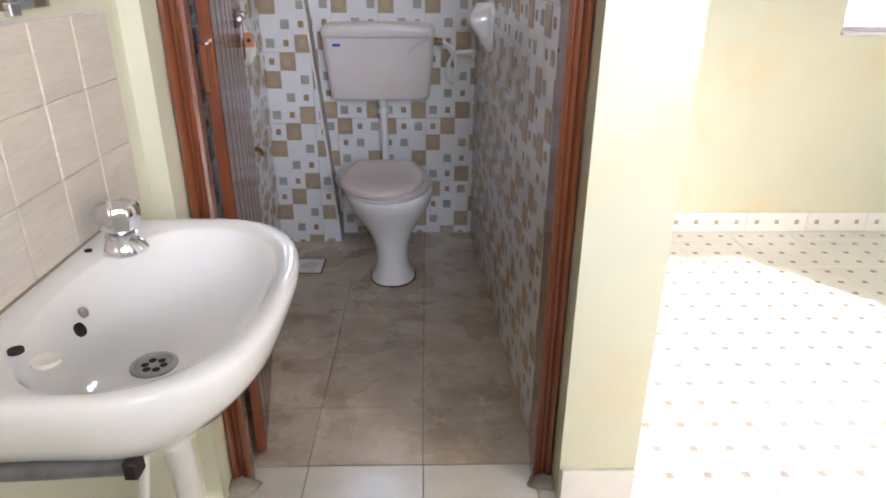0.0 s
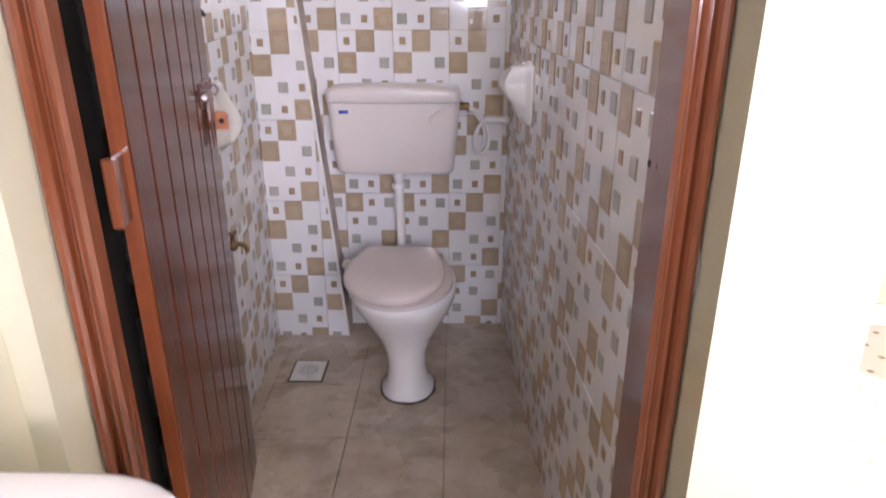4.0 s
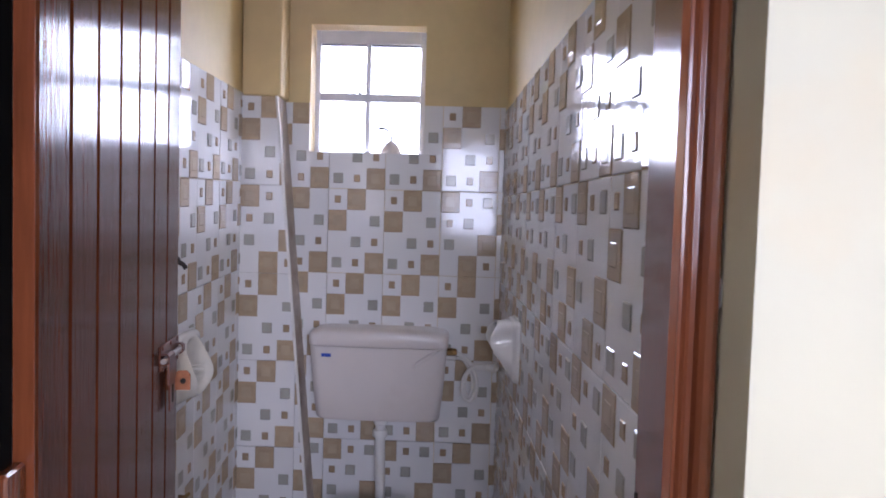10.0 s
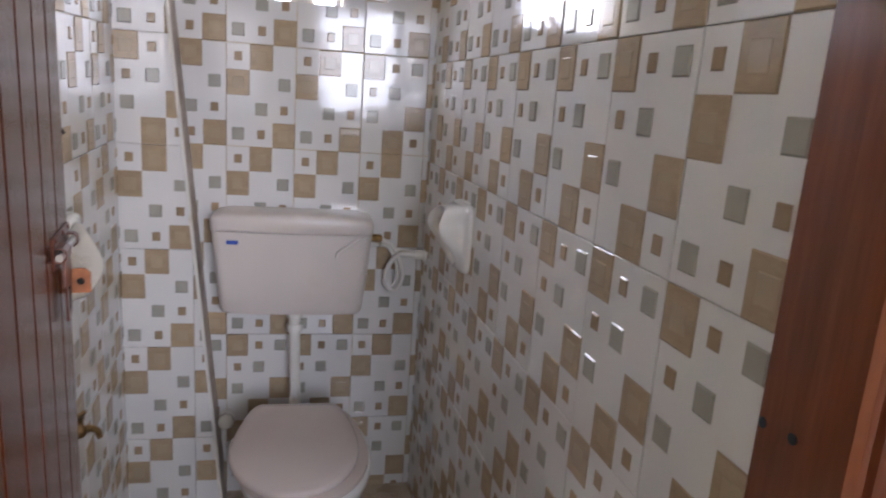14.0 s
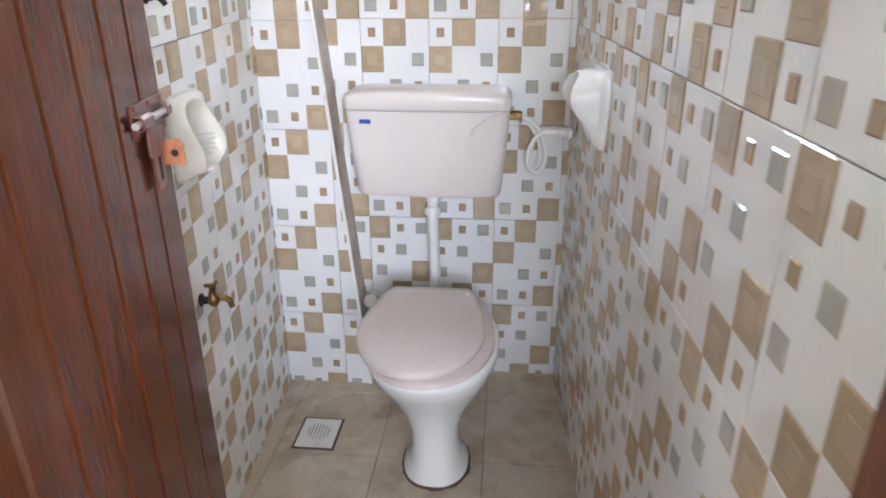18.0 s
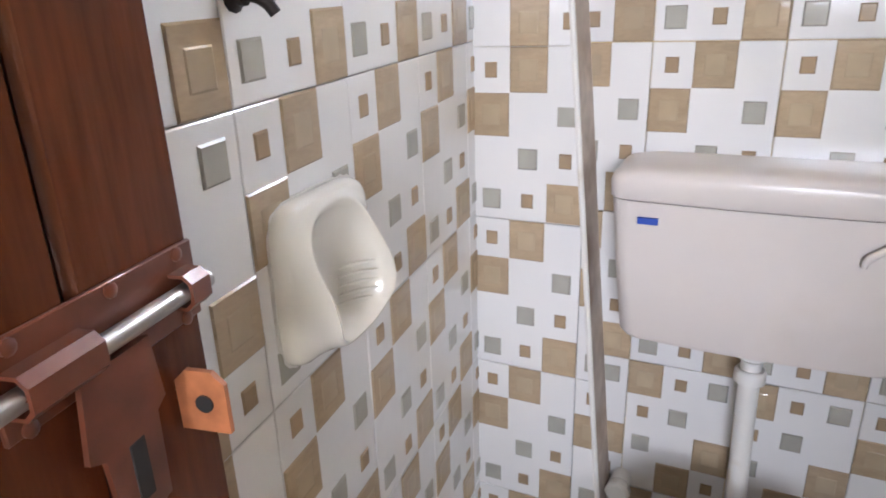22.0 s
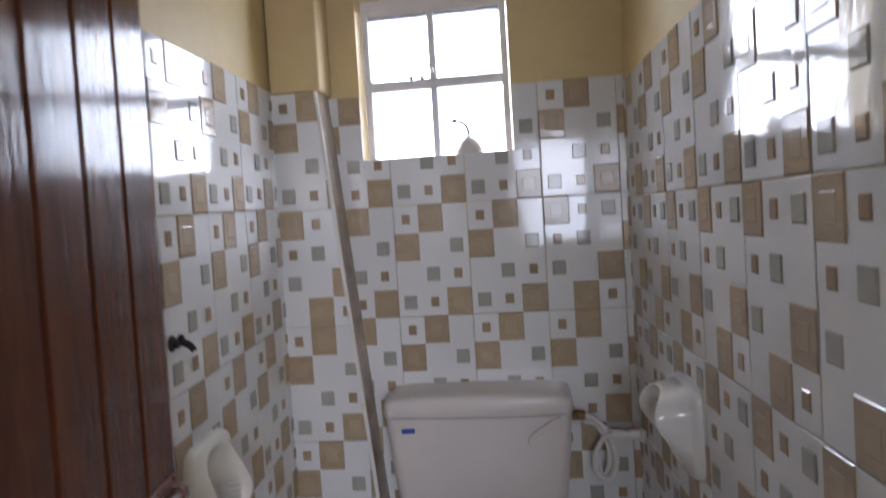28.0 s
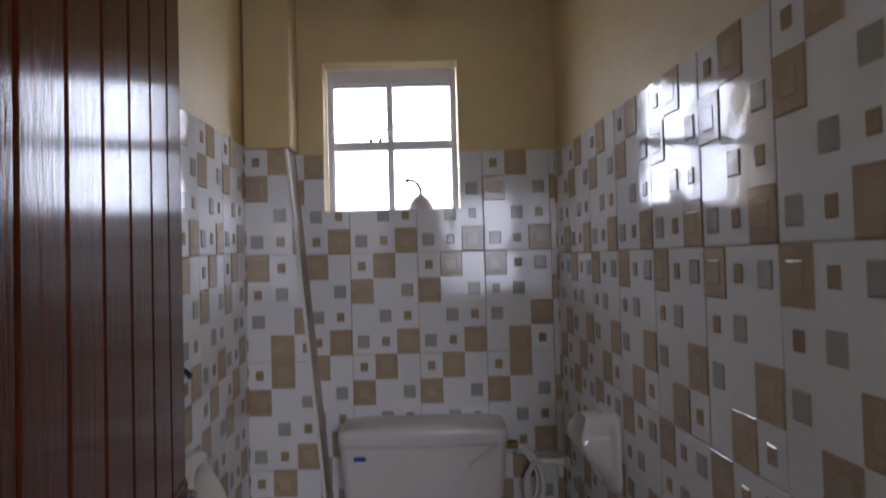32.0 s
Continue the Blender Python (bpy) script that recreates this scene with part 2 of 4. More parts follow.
def thing(name, label, category, group="", kind="", at=(0, 0, 0), turn=0):
    e = new(name)
    e.matrix_world = pose(*at, 0, 0, turn)
    e.empty_display_size = 0.05
    return tagged(e, label, category, group, kind)


def add_box(bm, x0, x1, y0, y1, z0, z1, bevel=0.0, seg=1, slot=0):
    v = [bm.verts.new((x, y, z)) for x in (x0, x1) for y in (y0, y1) for z in (z0, z1)]
    faces = []
    for a in ((0, 1, 3, 2), (4, 6, 7, 5), (0, 4, 5, 1), (2, 3, 7, 6), (0, 2, 6, 4), (1, 5, 7, 3)):
        f = bm.faces.new([v[i] for i in a])
        f.material_index = slot
        faces.append(f)
    if bevel:
        ed = list({e for f in faces for e in f.edges})
        bmesh.ops.bevel(bm, geom=ed, offset=bevel, segments=seg, affect="EDGES", profile=0.5)
    return bm


def box(x0, x1, y0, y1, z0, z1, bevel=0.0, seg=1):
    return add_box(bmesh.new(), x0, x1, y0, y1, z0, z1, bevel, seg)


def loft(bm, rings, cap0=True, cap1=True, closed=True, slot=0):
    rs = [[bm.verts.new(p) for p in r] for r in rings]
    n = len(rs[0])
    for a, b in zip(rs, rs[1:]):
        for i in range(n if closed else n - 1):
            j = (i + 1) % n
            bm.faces.new((a[i], a[j], b[j], b[i])).material_index = slot
    if cap0:
        bm.faces.new(rs[0][::-1]).material_index = slot
    if cap1:
        bm.faces.new(rs[-1]).material_index = slot
    return rs


def lathe(bm, prof, n=24, m=Matrix.Identity(4), cap0=True, cap1=True, slot=0):
    rings = [[m @ Vector((r * math.cos(2 * math.pi * i / n), r * math.sin(2 * math.pi * i / n), z)) for i in range(n)] for r, z in prof]
    loft(bm, rings, cap0, cap1, slot=slot)
    return bm


def tube(bm, pts, r, n=10, slot=0):
    pts = [Vector(p) for p in pts]
    rings, up = [], None
    for i, p in enumerate(pts):
        d = (pts[min(i + 1, len(pts) - 1)] - pts[max(i - 1, 0)]).normalized()
        if up is None:
            up = d.orthogonal().normalized()
        up = (up - d * up.dot(d)).normalized()
        s = d.cross(up)
        rr = r(i / (len(pts) - 1)) if callable(r) else r
        rings.append([p + (up * math.cos(2 * math.pi * k / n) + s * math.sin(2 * math.pi * k / n)) * rr for k in range(n)])
    loft(bm, rings, slot=slot)
    return bm


def curve_pts(ctrl, n=24):
    c = [Vector(p) for p in ctrl]
    c = [c[0] * 2 - c[1]] + c + [c[-1] * 2 - c[-2]]
    out = []
    for i in range(1, len(c) - 2):
        for k in range(n // (len(c) - 3) + 1):
            t = k / (n // (len(c) - 3) + 1)
            a, b, d, e = c[i - 1], c[i], c[i + 1], c[i + 2]
            out.append(0.5 * ((2 * b) + (d - a) * t + (2 * a - 5 * b + 4 * d - e) * t * t + (3 * b - a - 3 * d + e) * t ** 3))
    return out + [c[-2]]


def superellipse(w, d, n=32, e=2.5):
    out = []
    for i in range(n):
        a = 2 * math.pi * i / n
        c, s = math.cos(a), math.sin(a)
        out.append((w * math.copysign(abs(c) ** (2 / e), c), d * math.copysign(abs(s) ** (2 / e), s)))
    return out


# ---- the shell of the toilet room ----
def wall_with_hole(name, axis, v0, v1, u0, u1, z0, z1, holes, mat, label):
    """A wall slab between v0 and v1 along its normal, with rectangular holes (u0, u1, z0, z1)."""
    us = sorted({u0, u1, *[h[0] for h in holes], *[h[1] for h in holes]})
    zs = sorted({z0, z1, *[h[2] for h in holes], *[h[3] for h in holes]})
    bm = bmesh.new()
    for a, b in zip(us, us[1:]):
        for c, d in zip(zs, zs[1:]):
            if any(h[0] <= a and b <= h[1] and h[2] <= c and d <= h[3] for h in holes):
                continue
            if axis == "y":
                add_box(bm, a, b, v0, v1, c, d)
            else:
                add_box(bm, v0, v1, a, b, c, d)
    bmesh.ops.remove_doubles(bm, verts=bm.verts[:], dist=1e-5)
    seen, dead = {}, []
    for f in bm.faces:
        k = tuple(round(x, 4) for x in f.calc_center_median())
        if k in seen:
            dead += [f, seen[k]]
        seen[k] = f
    bmesh.ops.delete(bm, geom=list(set(dead)), context="FACES")
    return obj(name, bm, mat, label=label, category="wall", kind="structure")


WX0, WX1, WZ0, WZ1 = -0.073, 0.333, 1.589, 2.037
wall_back = wall_with_hole("wall_back", "y", YB + 0.006, YB + 0.2, XL - 0.15, PX1, -0.02, HZ, [(WX0, WX1, WZ0, WZ1)], M_PAINT, "cream painted wall with patterned tiles below")
wall_right = obj("wall_right", box(-0.004, ULEN, 0.006, 0.15, -0.02, HZ), M_PAINT, label="cream painted wall tiled below head height", category="wall", kind="structure")
wall_right.matrix_world = RIGHT
wall_left = obj("wall_left", box(-ULEN, 0.004, 0.006, 0.12, -0.02, HZ), M_PAINT, label="cream painted wall tiled below head height", category="wall", kind="structure")
wall_left.matrix_world = LEFT
ceiling = obj("ceiling", box(XL - 0.06, XR + 0.24, YW1, YB + 0.006, ZC, ZC + 0.045), M_CEIL, label="white painted ceiling", category="ceiling", kind="structure")


# ---- wall tiles ----
CW, CH = TW / 3, TH / 4
DESIGN = ("SBW", "BWG", "WGS", "GSB")
TILE_CACHE = {}


def clip(poly, planes):
    for a, b, c in planes:
        out = []
        for i, p in enumerate(poly):
            q = poly[(i + 1) % len(poly)]
            dp, dq = a * p[0] + b * p[1] - c, a * q[0] + b * q[1] - c
            if dp <= 1e-9:
                out.append(p)
            if (dp < -1e-9 and dq > 1e-9) or (dp > 1e-9 and dq < -1e-9):
                t = dp / (dp - dq)
                out.append((p[0] + (q[0] - p[0]) * t, p[1] + (q[1] - p[1]) * t))
        poly = out
        if len(poly) < 3:
            return []
    return poly


def plateau(bm, x0, x1, z0, z1, base, high, lip, planes, slot):
    """A raised pad with sloping sides: x along the wall, z up, y out of it."""
    top = clip([(x0 + lip, z0 + lip), (x1 - lip, z0 + lip), (x1 - lip, z1 - lip), (x0 + lip, z1 - lip)], planes)
    if not top:
        return
    if planes and len(clip([(x0, z0), (x1, z0), (x1, z1), (x0, z1)], planes)) != 4:
        bm.faces.new([bm.verts.new((x, -high, z)) for x, z in top]).material_index = slot
        return
    full = clip([(x0, z0), (x1, z0), (x1, z1), (x0, z1)], planes)
    if len(full) != len(top):
        return
    loft(bm, [[(x, -base, z) for x, z in full], [(x, -high, z) for x, z in top]], cap0=False, slot=slot)


def tile_mesh(turned, planes, dip=0.0):
    """One 200 x 300 mm glazed tile, its face towards -y, origin at its lower left corner; turned: laid upside down."""
    key = (turned, dip, tuple((round(a, 4), round(b, 4), round(c, 4)) for a, b, c in planes))
    if key in TILE_CACHE:
        return TILE_CACHE[key]
    bm = bmesh.new()
    g = 0.0008
    outer = clip([(g, g), (TW - g, g), (TW - g, TH - g), (g, TH - g)], planes)
    if not outer:
        TILE_CACHE[key] = None
        return None
    cx, cz = sum(p[0] for p in outer) / len(outer), sum(p[1] for p in outer) / len(outer)

    def inset(d):
        return [(x + math.copysign(min(d, abs(cx - x)), cx - x), z + math.copysign(min(d, abs(cz - z)), cz - z)) for x, z in outer]

    loft(bm, [[(x, 0.007, z) for x, z in outer], [(x, -0.0002, z) for x, z in outer], [(x, -0.0012, z) for x, z in inset(0.0016)]], cap0=False)
    for r in range(4):
        for c in range(3):
            k = DESIGN[3 - r][2 - c] if turned else DESIGN[r][c]
            x0, z1 = c * CW, TH - r * CH
            x1, z0 = x0 + CW, z1 - CH
            mx, mz = (x0 + x1) / 2, (z0 + z1) / 2
            if k == "B":
                plateau(bm, x0 + 0.0005, x1 - 0.0005, z0 + 0.0005, z1 - 0.0005, 0.0011, 0.0032, 0.0022, planes, 1)
                plateau(bm, mx - 0.017, mx + 0.017, mz - 0.018, mz + 0.018, 0.0031, 0.0039, 0.002, planes, 2)
                continue
            if k == "G":
                plateau(bm, mx - 0.0175, mx + 0.0175, mz - 0.0185, mz + 0.0185, 0.0011, 0.0034, 0.0024, planes, 3)
            elif k == "S":
                plateau(bm, mx - 0.011, mx + 0.011, mz - 0.013, mz + 0.013, 0.0011, 0.0032, 0.0022, planes, 4)
    for v in bm.verts:
        v.co.z -= dip * v.co.x
    me = bpy.data.meshes.new("tile")
    bmesh.ops.recalc_face_normals(bm, faces=bm.faces[:])
    bm.to_mesh(me)
    bm.free()
    for m in (M_WHITE, M_BROWN, M_TAUPE, M_GREY, M_SMALL):
        me.materials.append(m)
    TILE_CACHE[key] = me
    return me


def tile_wall(parent, m, u_first, u0, u1, v0, v1, hole=None, slant=None, odd=(), dip=0.0, top=ZT):
    """Tiles over u0..u1 along a wall and v0..v1 up it. u_first: where one column starts. odd: (column, row) laid upside down."""
    parent_inv = parent.matrix_basis.inverted()
    k0, k1 = math.floor((u0 - u_first) / TW + 1e-6), math.ceil((u1 - u_first) / TW - 1e-6)
    for k in range(k0, k1):
        u = u_first + k * TW
        for r in range(6):
            v = top - (r + 1) * TH
            pl = []
            if u < u0 - 1e-5:
                pl.append((-1, 0, -(u0 - u)))
            if u + TW > u1 + 1e-5:
                pl.append((1, 0, u1 - u))
            if v < v0 - 1e-5:
                pl.append((0, -1, -(v0 - v)))
            if v + TH > v1 + 1e-5:
                pl.append((0, 1, v1 - v))
            if slant:
                (a0, b0), (a1, b1) = slant
                nx, nz = b1 - b0, -(a1 - a0)
                s = math.hypot(nx, nz)
                pl.append((nx / s, nz / s, ((a0 - u) * nx + (b0 - v) * nz) / s))
            cuts = [pl]
            if hole and u < hole[1] and u + TW > hole[0] and v + TH > hole[2] and v < hole[3]:
                cuts = [pl + [(0, 1, hole[2] - v)]]
                if u < hole[0]:
                    cuts.append(pl + [(1, 0, hole[0] - u), (0, -1, -(hole[2] - v))])
                if u + TW > hole[1]:
                    cuts.append(pl + [(-1, 0, -(hole[1] - u)), (0, -1, -(hole[2] - v))])
            for c in cuts:
                turned = (k, r) in odd
                me = tile_mesh(turned, c, dip)
                if me is None or not me.polygons:
                    continue
                t = new("tile", me)
                t.parent = parent
                t.matrix_basis = parent_inv @ m @ pose(u, random.uniform(-0.0003, 0.0003), v - dip * u, random.uniform(-0.12, 0.12), 0, random.uniform(-0.12, 0.12))


BACK_ODD = ({(2, 1)} | {(k, r) for k in range(-2, 3) for r in (4, 5)}) - {(2, 4)}
RIGHT_ODD = {(k, r) for k in range(-1, 9) for r in range(1, 6)} - {(7, 1)}
tile_wall(wall_back, pose(0, YB, 0), 0.0, XL, XR, 0.0, ZT, hole=(WX0, WX1, WZ0, 9), odd=BACK_ODD)
# side walls: u runs to the right as one faces the wall, from or to the back corner
# the courses dip a little towards the door
tile_wall(wall_right, RIGHT, -0.0345, 0.0, (YB - 0.4385) / CSR, 0.0, ZT, odd=RIGHT_ODD, dip=0.0128, top=1.7466)
tile_wall(wall_left, LEFT, 0.0516, -ULEN + 0.001, 0.0, 0.0, 1.79, dip=-0.0425, top=1.7758, odd={(-5, 2)})


# ---- boxed-in pipe in the back corner, tiled below and plastered above ----
BX1T, BX1B, BYF = -0.16, 0.0, 1.89
BXL = -0.2815


def boxing():
    th = thing("pipe_boxing", "tiled corner boxing for a drain pipe, plastered cream above", "boxing", kind="structure")
    bm = bmesh.new()
    a = [(BXL, BYF + 0.006, 0), (BX1B - 0.004, BYF + 0.006, 0), (BX1B - 0.004, YB, 0), (BXL, YB, 0)]
    b = [(BXL, BYF + 0.006, ZT), (BX1T - 0.004, BYF + 0.006, ZT), (BX1T - 0.004, YB, ZT), (BXL, YB, ZT)]
    loft(bm, [a, b])
    core = part("tiled_core", bm, M_GROUT, th, smooth=None)
    bm = box(BXL, BX1T + 0.012, BYF + 0.004, YB + 0.004, ZT + 0.002, ZC - 0.001, 0.006, 2)
    part("plastered_top", bm, M_PAINT, th, smooth=None)
    bm = bmesh.new()
    loft(bm, [[(BX1B - 0.004, BYF + 0.002, 0), (BX1B + 0.002, BYF + 0.002, 0), (BX1B + 0.002, YB - 0.002, 0), (BX1B - 0.004, YB - 0.002, 0)],
              [(BX1T - 0.004, BYF + 0.002, ZT), (BX1T + 0.002, BYF + 0.002, ZT), (BX1T + 0.002, YB - 0.002, ZT), (BX1T - 0.004, YB - 0.002, ZT)]])
    part("side_strip", bm, M_GRIME, th, "grimy filler strip beside the tiles", smooth=None)
    bm = bmesh.new()
    tube(bm, [(BX1B, BYF, 0), ((BX1T + BX1B) / 2, BYF, ZT / 2), (BX1T, BYF, ZT)], 0.0055, 8)
    part("corner_trim", bm, M_PVC, th, "white plastic tile corner trim")
    tile_wall(core, pose(0, BYF, 0), -0.28, -0.2795, 0.1, 0.0, ZT, slant=((BX1B, 0.0), (BX1T, ZT)), odd={(0, 1)})


boxing()


# ---- floors ----
def floor_tiles(name, x0, x1, y0, y1, ox, oy, size, mat, label, gap=0.0025, grout=M_FGROUT, dots=False):
    fl = obj(name, box(x0, x1, y0, y1, -0.06, -0.0035), grout, label=label, category="floor", kind="structure")
    meshes = {}
    i0, i1 = math.floor((x0 - ox) / size), math.ceil((x1 - ox) / size)
    j0, j1 = math.floor((y0 - oy) / size), math.ceil((y1 - oy) / size)
    for i in range(i0, i1):
        for j in range(j0, j1):
            a, b = max(x0, ox + i * size) + gap / 2, min(x1, ox + (i + 1) * size) - gap / 2
            c, d = max(y0, oy + j * size) + gap / 2, min(y1, oy + (j + 1) * size) - gap / 2
            if b - a < 0.004 or d - c < 0.004:
                continue
            fx, fy = ox + i * size, oy + j * size
            key = tuple(round(v, 3) for v in (a - fx, b - fx, c - fy, d - fy))
            if key not in meshes:
                bm = bmesh.new()
                lip = 0.0015
                loft(bm, [[(x - fx, y - fy, z) for x, y in ((a + s, c + s), (b - s, c + s), (b - s, d - s), (a + s, d - s))] for s, z in ((0, -0.005), (0, -0.001), (lip, 0.0))], cap0=False)
                if dots:
                    n = 3
                    for p in range(n):
                        for q in range(n):
                            px, py = (p + 0.5) * size / n, (q + 0.5) * size / n
                            if a < fx + px - 0.012 and fx + px + 0.012 < b and c < fy + py - 0.012 and fy + py + 0.012 < d:
                                f = bm.faces.new([bm.verts.new((px + u * 0.011, py + v * 0.011, 0.0006)) for u, v in ((-1, -1), (1, -1), (1, 1), (-1, 1))])
                                f.material_index = 1
                me = bpy.data.meshes.new("floor_tile")
                bmesh.ops.recalc_face_normals(bm, faces=bm.faces[:])
                bm.to_mesh(me)
                bm.free()
                me.materials.append(mat)
                me.materials.append(M_DOT)
                meshes[key] = me
            t = new("floor_tile", meshes[key])
            t.parent = fl
            t.location = (fx, fy, random.uniform(-0.0004, 0.0004))
    return fl


floor_tiles("floor", XL - 0.03, XR + 0.14, 0.388, YB + 0.005, 0.092, 0.33, 0.3, M_FLOOR, "worn beige floor tiles with dark stains")
floor_tiles("floor_entry", HL - 0.005, 0.68, SW, 0.386, 0.094, 0.386, 0.3, M_PLAINF, "plain beige floor tiles in front of the door")
floor_tiles("floor_hall", 0.681, 4.95, SW, 0.386, 0.08, 0.386, 0.3, M_RTILE, "glossy white floor tiles with small brown dots", dots=True, grout=M_GROUT)
floor_tiles("floor_room", PX1, 4.95, 0.387, 2.0, 0.08, 0.386, 0.3, M_RTILE, "glossy white floor tiles with small brown dots", dots=True, grout=M_GROUT)

# ---- hall shell ----
FX0, FX1, FZ = -0.088, 0.722, 2.12
wall_door = wall_with_hole("wall_door", "y", YW0, YW1, HL - 0.2, PX1 - 0.012, -0.02, HZ, [(FX0, FX1, -0.02, FZ)], M_PALE, "pale cream wall round the doorway")
wall_sink = obj("wall_sink", box(HL - 0.2, HL, SW, YW0 - 0.001, -0.02, HZ), M_PALE, label="pale cream hall wall beside the basin", category="wall", kind="structure")
FWX0, FWX1, FWZ0, FWZ1 = 2.225, 3.45, 0.93, 1.99
wall_far = wall_with_hole("wall_far", "y", 2.006, 2.2, PX1, 5.1, -0.02, HZ, [(FWX0, FWX1, FWZ0, FWZ1)], M_PALE, "cream wall of the next room with a barred window")
wall_between = obj("wall_between", box(PX1 - 0.0115, PX1, YW0 + 0.0015, 2.0055, -0.02, HZ), M_PALE, label="cream plaster on the outside of the toilet wall", category="wall", kind="structure")
wall_east = obj("wall_east", box(4.95, 5.1, SW, 2.006, -0.02, HZ), M_PALE, label="plain cream end wall", category="wall", kind="structure")
wall_south = wall_with_hole("wall_south", "y", SW - 0.15, SW, HL - 0.2, 5.1, -0.02, HZ, [(0.3, 1.6, 1.21, 2.08), (2.52, 4.64, 0.0, 2.3)], M_PALE, "cream wall with a high window and a wide open doorway behind")
# unseen slab, added only to stop sun coming through the hall window
sun_blocker = obj("canopy_outside", box(HL - 0.2, 2.6, -5.2, SW - 0.151, 2.24, 2.34), M_CEMENT, label="unseen slab added to keep the sun out of the hall window", category="canopy", kind="structure")
ceiling_hall = obj("ceiling_hall", box(HL - 0.2, 5.1, SW - 0.15, 2.2, HZ, HZ + 0.1), M_CEIL, label="white hall ceiling", category="ceiling", kind="structure")
ground = obj("ground", box(-400, 400, -400, 400, -3.3, -3.0), M_GROUND, label="dusty ground outside far below", category="ground", kind="structure")
M_HAZE = bpy.data.materials.new("bright_hazy_sky")
M_HAZE.use_nodes = True
M_HAZE.node_tree.nodes["Principled BSDF"].inputs["Emission Color"].default_value = (0.95, 0.97, 1.0, 1)
M_HAZE.node_tree.nodes["Principled BSDF"].inputs["Emission Strength"].default_value = 0.9
backdrop = obj("backdrop", box(-60, 60, 55, 55.2, -3.0, 45), M_HAZE, label="bright hazy white sky beyond the windows", category="sky", kind="structure")


# ---- door frame ----
def door_frame():
    th = thing("door_frame", "red-brown varnished moulded timber door frame", "door frame", kind="structure")
    y0 = 0.322

    def face(w):
        # moulded front: round outer bead, groove, two fillets and the inner arris
        return [(0.001, y0 + 0.03), (0.001, y0 + 0.006), (0.004, y0), (0.01, y0 - 0.004), (0.016, y0 - 0.002), (0.02, y0 + 0.004), (0.022, y0 + 0.012), (0.028, y0 + 0.012), (0.03, y0 + 0.004),
                (0.035, y0), (0.038, y0 + 0.004), (0.041, y0 + 0.004), (0.044, y0 - 0.001), (w - 0.006, y0 - 0.001), (w, y0 + 0.004)]

    wl, wr, yl, yr = 0.051, 0.05, y0 + 0.03, y0 + 0.055
    left = [(FX0 + u, y) for u, y in face(wl) + [(wl, yl), (0.001, yl)]]
    right = [(FX1 - u, y) for u, y in face(wr) + [(wr, yr), (wr - 0.006, yr + 0.001), (wr - 0.006, 0.4375), (0.001, 0.4375)]]
    for p in (left, right):
        bm = bmesh.new()
        loft(bm, [[(u, y, z) for u, y in p] for z in (0.001, 0.7, 1.4, FZ - 0.001)])
        jamb = part("jamb", bm, M_FRAME, th, smooth=None)
    # thin black strip lines the jamb so the gap by the leaf reads unlit
    part("rebate", box(FX0 + 0.0005, FX0 + 0.006, yl + 0.001, 0.475, 0.001, FZ - 0.001), M_GAP, th, "black strip standing for the unlit gap behind the jamb", smooth=None)
    for y, z in ((0.392, 1.05), (0.4315, 1.046)):
        bm = bmesh.new()
        lathe(bm, [(0.0055, -0.001), (0.0055, 0.0008)], 14, pose(FX1 - wr + (0.0 if y < 0.38 else 0.006), y, z, 0, -90))
        part("lock_hole", bm, M_HOLE, jamb, "dark lock hole")
    bm = bmesh.new()
    head = [(FZ - u, y) for u, y in face(wr) + [(wr, yr), (wr - 0.02, yr + 0.001), (wr - 0.02, 0.4375), (0.001, 0.4375)]]
    loft(bm, [[(x, y, z) for z, y in head] for x in (FX0 + wl + 0.0005, FX1 - wr - 0.0005)])
    part("head", bm, M_FRAME, th, smooth=None)
    # chips along the arrises where the varnish has gone
    rnd = random.Random(11)
    for k in range(12):
        x = rnd.choice((FX0 + 0.0012, FX1 - 0.0012))
        z, h = rnd.uniform(0.15, 1.9), rnd.uniform(0.006, 0.02)
        bm = bmesh.new()
        lathe(bm, [(0.0012, -h), (0.0028, -h * 0.3), (0.003, h * 0.4), (0.0012, h)], 7, pose(x, y0 + 0.006, z))
        part("paint_chip", bm, M_CEMENT, th, "pale chipped edge")


door_frame()


